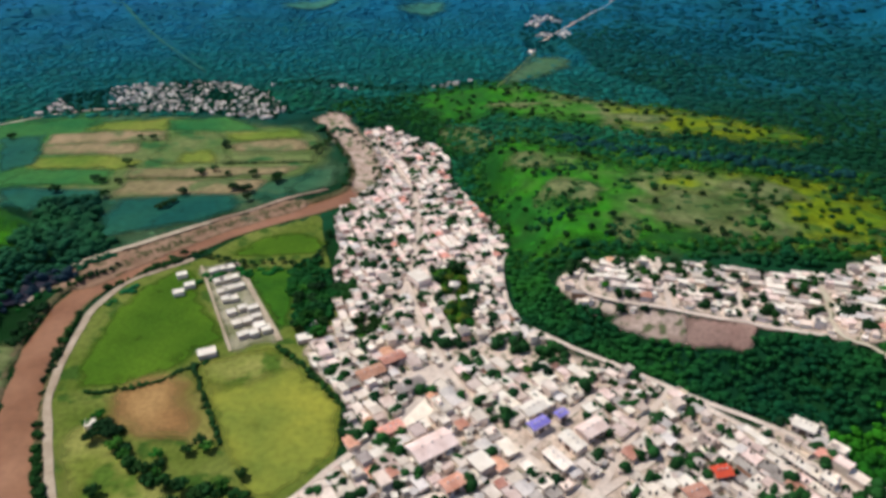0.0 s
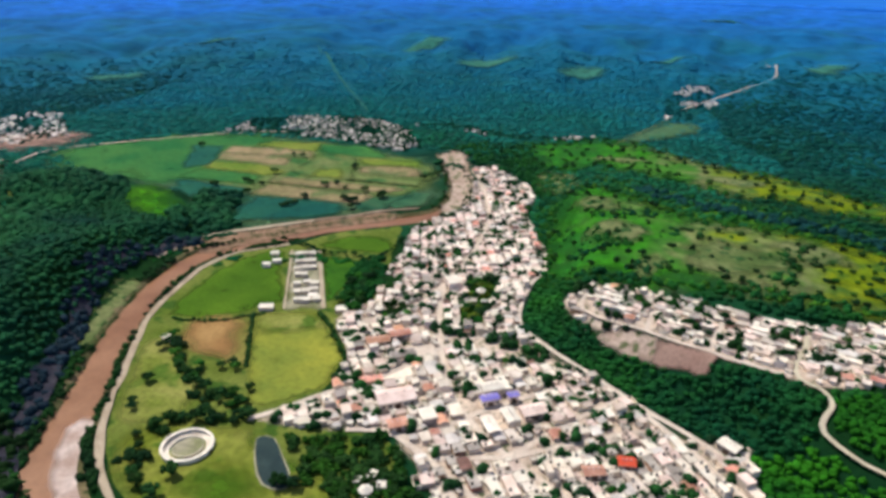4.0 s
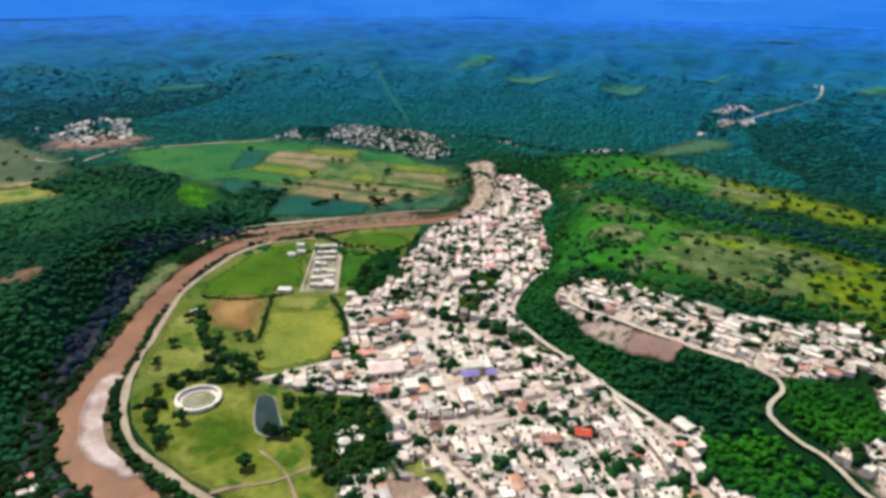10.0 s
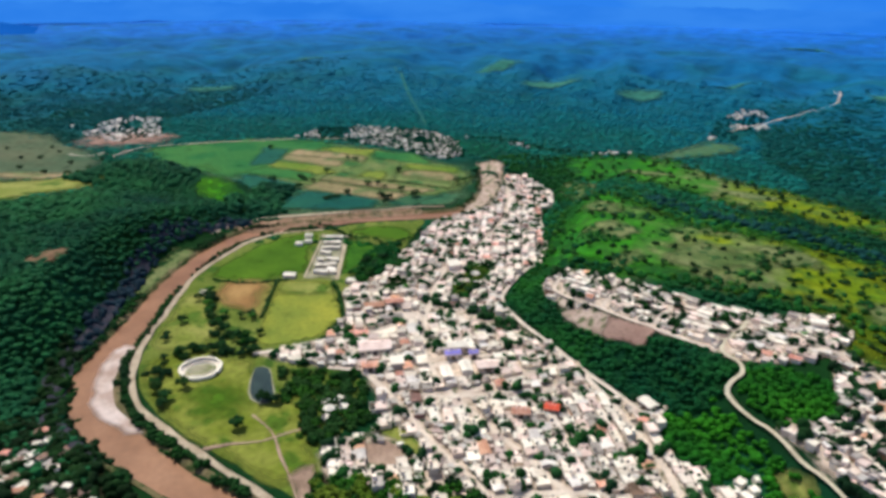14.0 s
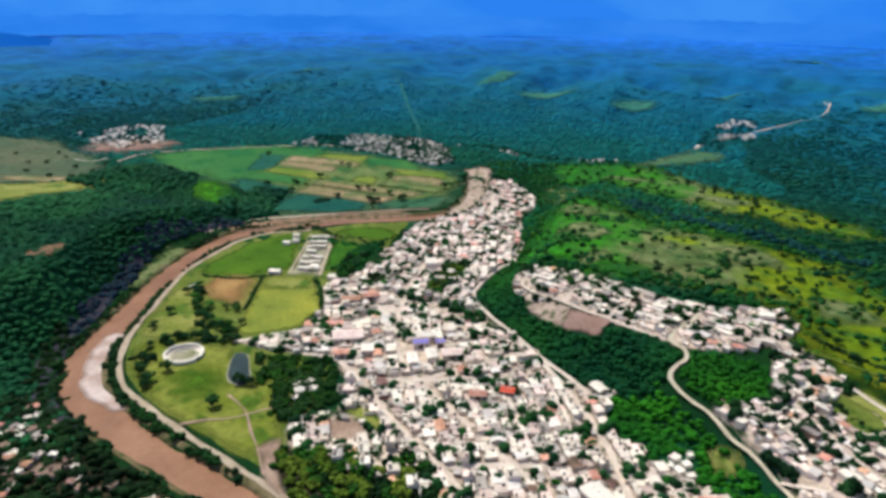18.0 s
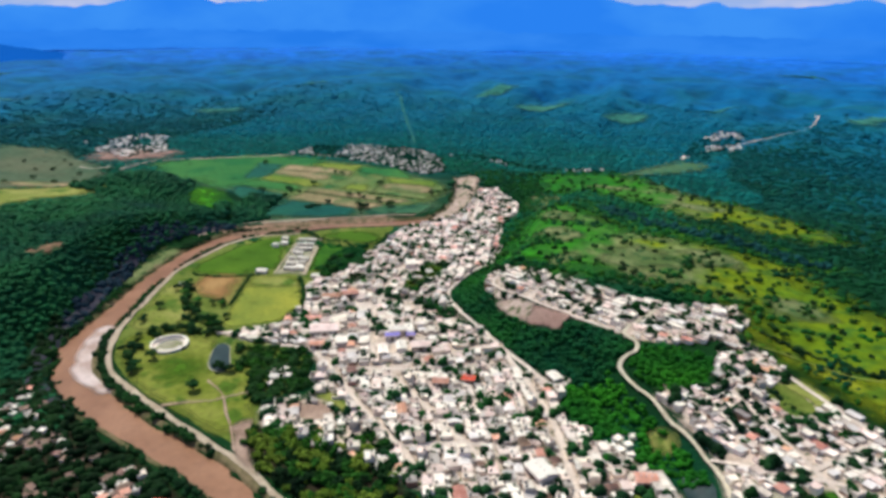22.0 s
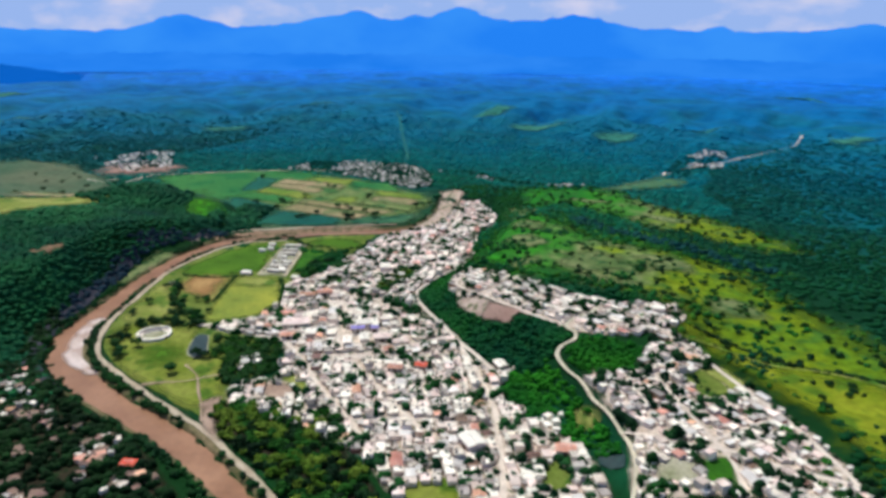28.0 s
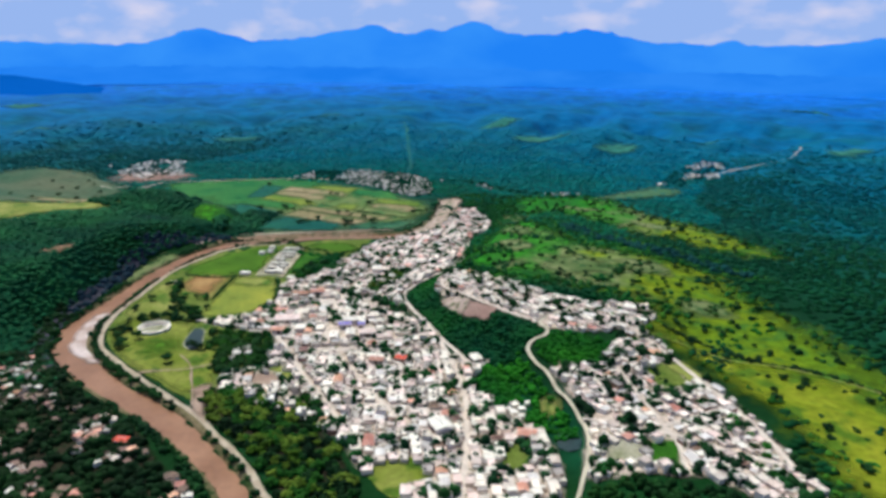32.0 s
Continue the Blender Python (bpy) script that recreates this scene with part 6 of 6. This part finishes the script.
def kiosk(x, y):
    ob = new("kiosk")
    bm = bmesh.new()
    bmesh.ops.create_cone(bm, cap_ends=True, segments=8, radius1=3.2, radius2=3.2, depth=0.8, matrix=Matrix.Translation((0, 0, 0.3)))
    part("platform", bm, M_CONCRETE, ob)
    bm = bmesh.new()
    bmesh.ops.create_cone(bm, cap_ends=True, segments=8, radius1=3.4, radius2=0.3, depth=1.8, matrix=Matrix.Translation((0, 0, 4.4)))
    part("roof", bm, M_WHITE, ob)
    for k in range(8):
        bm = bmesh.new()
        bmesh.ops.create_cone(bm, cap_ends=True, segments=6, radius1=0.12, radius2=0.12, depth=2.9, matrix=Matrix.Translation((2.8 * math.cos(k * 0.785), 2.8 * math.sin(k * 0.785), 2.1)))
        part("column", bm, M_WHITE, ob)
    ob.location = (x, y, 0.3)
    return tagged(ob, "white eight-sided kiosk among the grove's trees", "kiosk")


kiosk(10, 154)
kiosk(15, 352)["label"] = "white eight-sided kiosk in the town park"

# ---- single trees ----
for x, y in [(-106, 169), (-102, 176), (-97, 178), (-90, 179), (-85, 183), (-78, 184), (-71, 183), (-66, 187), (-103, 153), (-101, 144), (-95, 137), (-88, 132), (-78, 128), (-78, 142), (-110, 160), (-26, 124), (-29, 149), (-22, 150), (-135, 202), (-130, 183), (-127, 178), (-75, 122)]:
    tree(x, y, rng.uniform(5, 8.5), "dark", "trees round the arena")
for x, y in [(-154, 243), (-150, 247), (-147, 240), (-141, 236), (-136, 228), (-130, 222), (-126, 217), (-120, 214), (-113, 212), (-108, 206), (-101, 204), (-94, 199), (-88, 196), (-79, 194), (-74, 199), (-78, 210), (-84, 204), (-100, 230), (-96, 226), (-104, 224), (-116, 222), (-148, 233)]:
    tree(x, y, rng.uniform(4.5, 8), ("dark", "mid")[int(rng.integers(2))], "tree belt between the fields")
for x, y in curve([(-172, 392), (-150, 398), (-127, 388), (-99, 387), (-74, 386), (-68, 406), (-66, 425)], 5.5):
    tree(x, y + rng.uniform(-2, 2), rng.uniform(3.5, 6), "dark", "trees along the field edge")
s = scatter([(-86, 384), (-70, 392), (-58, 372), (-50, 340), (-50, 312), (-62, 306), (-74, 324), (-82, 356)], 4.0, 0.5, 0.72)
woods("lot_grove", s, rng.uniform(3.2, 5.8, len(s)), FINE, M_LEAF_GULLY, "dark leafy grove between the new lot and the town")
for x, y in scatter([(-84, 352), (-62, 356), (-56, 330), (-54, 306), (-70, 306), (-76, 325)], 8.0, 0.4):
    tree(x, y, rng.uniform(6, 9), ("mid", "dark")[int(rng.integers(2))], "trees beside the new lot")
for x, y in np.concatenate([scatter(PARK, 5.5, 0.4, 0.7), scatter(PARK_2, 4.5, 0.4, 0.8)]):
    tree(x, y, rng.uniform(4.5, 7), ("mid", "light", "dark")[int(rng.integers(3))], "trees of the town park")
for x, y in [(-380, 626), (-261, 622), (-249, 620), (-249, 556), (-263, 524), (-256, 521), (-244, 520), (-183, 535), (-173, 540), (-160, 531), (-139, 529), (-118, 515), (-178, 597), (-149, 502), (-137, 497), (-191, 473), (-188, 480), (-195, 470), (-186, 496), (-244, 493), (-285, 503), (-134, 483), (-143, 500), (-178, 600), (-92, 589), (-88, 600), (-96, 580), (-118, 520)]:
    tree(x, y, rng.uniform(6, 9.5), "dark", "trees in the far fields")
s = scatter([(-285, 485), (-251, 494), (-226, 440), (-206, 412), (-234, 388), (-262, 398)], 6.0, 0.5)
woods("copse", s, rng.uniform(5, 9, len(s)), COARSE, M_LEAF_WEST, "dark copse beyond the river")


def pasture_trees(poly, gap, keep, size, leaf="dark"):
    for x, y in scatter(poly, gap, 0.5, keep):
        tree(x, y, rng.uniform(*size), leaf, "trees dotted over the pastures", "pasture_tree")


patch("pasture_strip", [(266, 316), (292, 291), (326, 276), (360, 280), (404, 268), (420, 200), (400, 150), (382, 190), (352, 232), (318, 260), (290, 282)], M_LIME, "lime-green pasture beside the lower quarter", "pasture", 1.3, 6, 6.0, fade=14)
ribbon("pasture_track", [(262, 292), (288, 289), (325, 280), (358, 285), (410, 275), (450, 262)], 1.5, M_MEADOW, 2.0, "pale track beside the pasture hedge", "road", 0.5, step=4.0)
pasture_trees(SLOPE, 15.0, 0.55, (2.4, 6.0))
s = scatter(SLOPE, 4.6, 0.5, 0.9)
s = s[np.array([noise.noise(Vector((x * 0.03, y * 0.03, 41.0))) + 0.6 * noise.noise(Vector((x * 0.11, y * 0.11, 43.0))) for x, y in s]) > 0.31]
dots = scatter(SLOPE, 9.0, 0.5, 0.2)
woods("pasture_bushes", dots, rng.uniform(2.0, 4.4, len(dots)), COARSE, M_LEAF_DARK, "small dark trees dotted over the hillside pasture", "trees", 1.2)
dots = scatter(UPPER_SLOPE, 13.0, 0.5, 0.4)
woods("pasture_bushes", dots, rng.uniform(2.5, 5.0, len(dots)), ROUGH, M_LEAF_DARK, "small dark trees on the upper pasture strip", "trees", 1.2)
woods("pasture_thicket", s, rng.uniform(1.8, 4.4, len(s)), PAIR, M_LEAF_GULLY, "dark thickets strewn over the hillside pasture")
pasture_trees([(195, 430), (240, 440), (300, 400), (330, 330), (290, 320), (240, 365)], 11.0, 0.6, (3.0, 5.0), "mid")
pasture_trees(UPPER_SLOPE, 22.0, 0.6, (4, 6.5))
for outline in PASTURES:
    rim = np.array([(x + rng.uniform(-7, 7), y + rng.uniform(-7, 7)) for x, y in curve(outline, 4.0, True) if inside(SOUTH_Q + [], x, y) == False and x < 400])
    woods("pasture_shrubs", rim, rng.uniform(1.8, 4.2, len(rim)), COARSE, M_LEAF, "green shrubs along the ragged pasture edge", "shrubs")
hedge = np.array([(x + rng.uniform(-1.5, 1.5), y + rng.uniform(-1.5, 1.5)) for x, y in curve([(272, 313), (331, 289), (380, 289), (440, 262)], 2.5)])
woods("hedge", hedge, rng.uniform(2, 4, len(hedge)), COARSE, M_LEAF_DARK, "dark hedge across the yellow pasture", "hedge")


# ---- far villages ----
def village(outline, gap, keep, label, size=(2.4, 4.6), clump=0.0):
    """Small pale houses in loose clumps under dark trees."""
    plots, seed = [], rng.uniform(0, 50)
    for x, y in scatter(outline, gap, 0.5, keep):
        if noise.noise(Vector((x * 0.025, y * 0.025, seed))) > clump - 0.05:
            plots.append((x, y, rng.uniform(0, 3.1), rng.uniform(*size), rng.uniform(*size) * 0.75, 0.7, ("white", "tin", "white", "grey", "tin")[rng.integers(5)]))
    # slot 5 gives walls the cooler sheet grey, standing in for haze
    joined_houses("village", plots, label, 5)
    s = scatter(outline, gap * 1.15, 0.6, 0.75)
    woods("village_trees", s, rng.uniform(2.5, 5, len(s)), PAIR, M_LEAF_SIDE, "dark trees among the far houses")


ribbon("far_road", [(-560, 470), (-528, 479), (-535, 556), (-487, 609), (-430, 653), (-366, 701), (-288, 720), (-230, 700)], 2.6, M_DUST, 1.2, "pale dirt road behind the far fields", "road", 1.5, step=9.0)
village(VILLAGES[0], 5.4, 0.62, "pale houses of the village beyond the fields", (2.4, 5.0), 0.06)
village([(-290, 716), (-300, 780), (-262, 820), (-200, 790), (-160, 752), (-140, 706), (-158, 676), (-206, 700)], 5.6, 0.55, "close-set houses in the heart of the far village", (2.2, 5.4), -0.12)
# a flat dark patch at the gully's foot, in the pond's colour
patch("dark_pond", [(246, 168), (258, 163), (263, 150), (250, 152)], M_POND, "dark flat patch at the foot of the gully", "pond", 0.9, 6, 1.0)
village(VILLAGES[1], 7.0, 0.55, "pale houses of the village at the far river bend", (3.0, 6.5))
village(HAMLET, 6.5, 0.5, "white houses of a hamlet under the hills", (3.0, 7.5), 0.1)
village(STRIP, 5.5, 0.6, "houses strung along the far road", (2.6, 5.2), 0.08)
patch("bare_land", BARE_WEST, M_PLOUGH, "pale bare land by the far village", "bare soil", 1.4, 8, 12.0, fade=45)
s = np.array([(x + rng.uniform(-3, 3) + side_, y + rng.uniform(-3, 3)) for side_ in (-13, 9) for x, y in curve([(-52, 500), (-50, 520), (-53, 560), (-66, 600), (-82, 640)], 2.4) if noise.noise(Vector((x * 0.08, y * 0.08, side_))) > -0.15])
woods("riverbed_scrub", s, rng.uniform(1.8, 3.8, len(s)), PAIR, M_LEAF_DARK, "dark scrub along the sandy riverbed", "shrubs")
s = scatter([(-108, 650), (-60, 655), (-58, 640), (-80, 628), (-104, 636)], 6.0, 0.5, 0.7)
woods("copse", s, rng.uniform(4, 7, len(s)), COARSE, M_LEAF_WEST, "trees closing the riverbed upstream")

for line in HILL_ROADS[::2]:
    ribbon("hill_road", line, 2.2, M_HILL_GRASS if line[0][0] < 0 else M_DUST, 2.5, "pale dirt road climbing into the wooded hills", "road", 2.0, step=9.0)

for x, y in ((-545, 395), (-570, 440), (-575, 470), (-470, 395), (-440, 385), (-500, 390), (-530, 350), (-560, 340), (-600, 480), (-590, 430), (-640, 450), (-520, 440), (-480, 430), (-505, 470)):
    tree(x, y, rng.uniform(5, 8), "dark", "trees on the dry clearing")
patch("bare_patch", [(-520, 385), (-470, 405), (-450, 375), (-470, 345), (-525, 345)], M_FAR_BROWN, "brown bare stretch of the dry clearing", "bare soil", 1.4, 8, 12.0, fade=25)

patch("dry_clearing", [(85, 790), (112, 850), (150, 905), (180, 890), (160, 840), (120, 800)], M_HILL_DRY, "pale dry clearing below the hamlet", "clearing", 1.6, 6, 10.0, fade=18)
ribbon("hill_road", [(76, 762), (102, 823), (126, 883), (146, 930)], 1.4, M_GREYGREEN, 2.0, "pale track leading up to the hamlet", "road", 1.0)
patch("dirt_fork", [(18, 106), (27, 116), (36, 97), (55, 81), (42, 84), (26, 98)], M_EARTH, "bare dirt where the meadow path meets the river road", "path", 0.62, 3, 1.5, fade=4)

# the wooded land behind the town, down the river
BEHIND = [(-300, -30), (-120, -66), (60, -86), (140, -26), (196, 6), (204, 34), (280, 74), (378, 84), (480, 60), (480, -400), (-300, -400)]
s = scatter(BEHIND, 9.0, 0.5, 0.85, [(RIVER, 18), (BANK_ROAD, 6), (EAST_ROAD, 6)])
woods("river_woods", s, rng.uniform(4.0, 7.5, len(s)), PAIR, M_LEAF_WEST, "dark green woods down the river from the town")
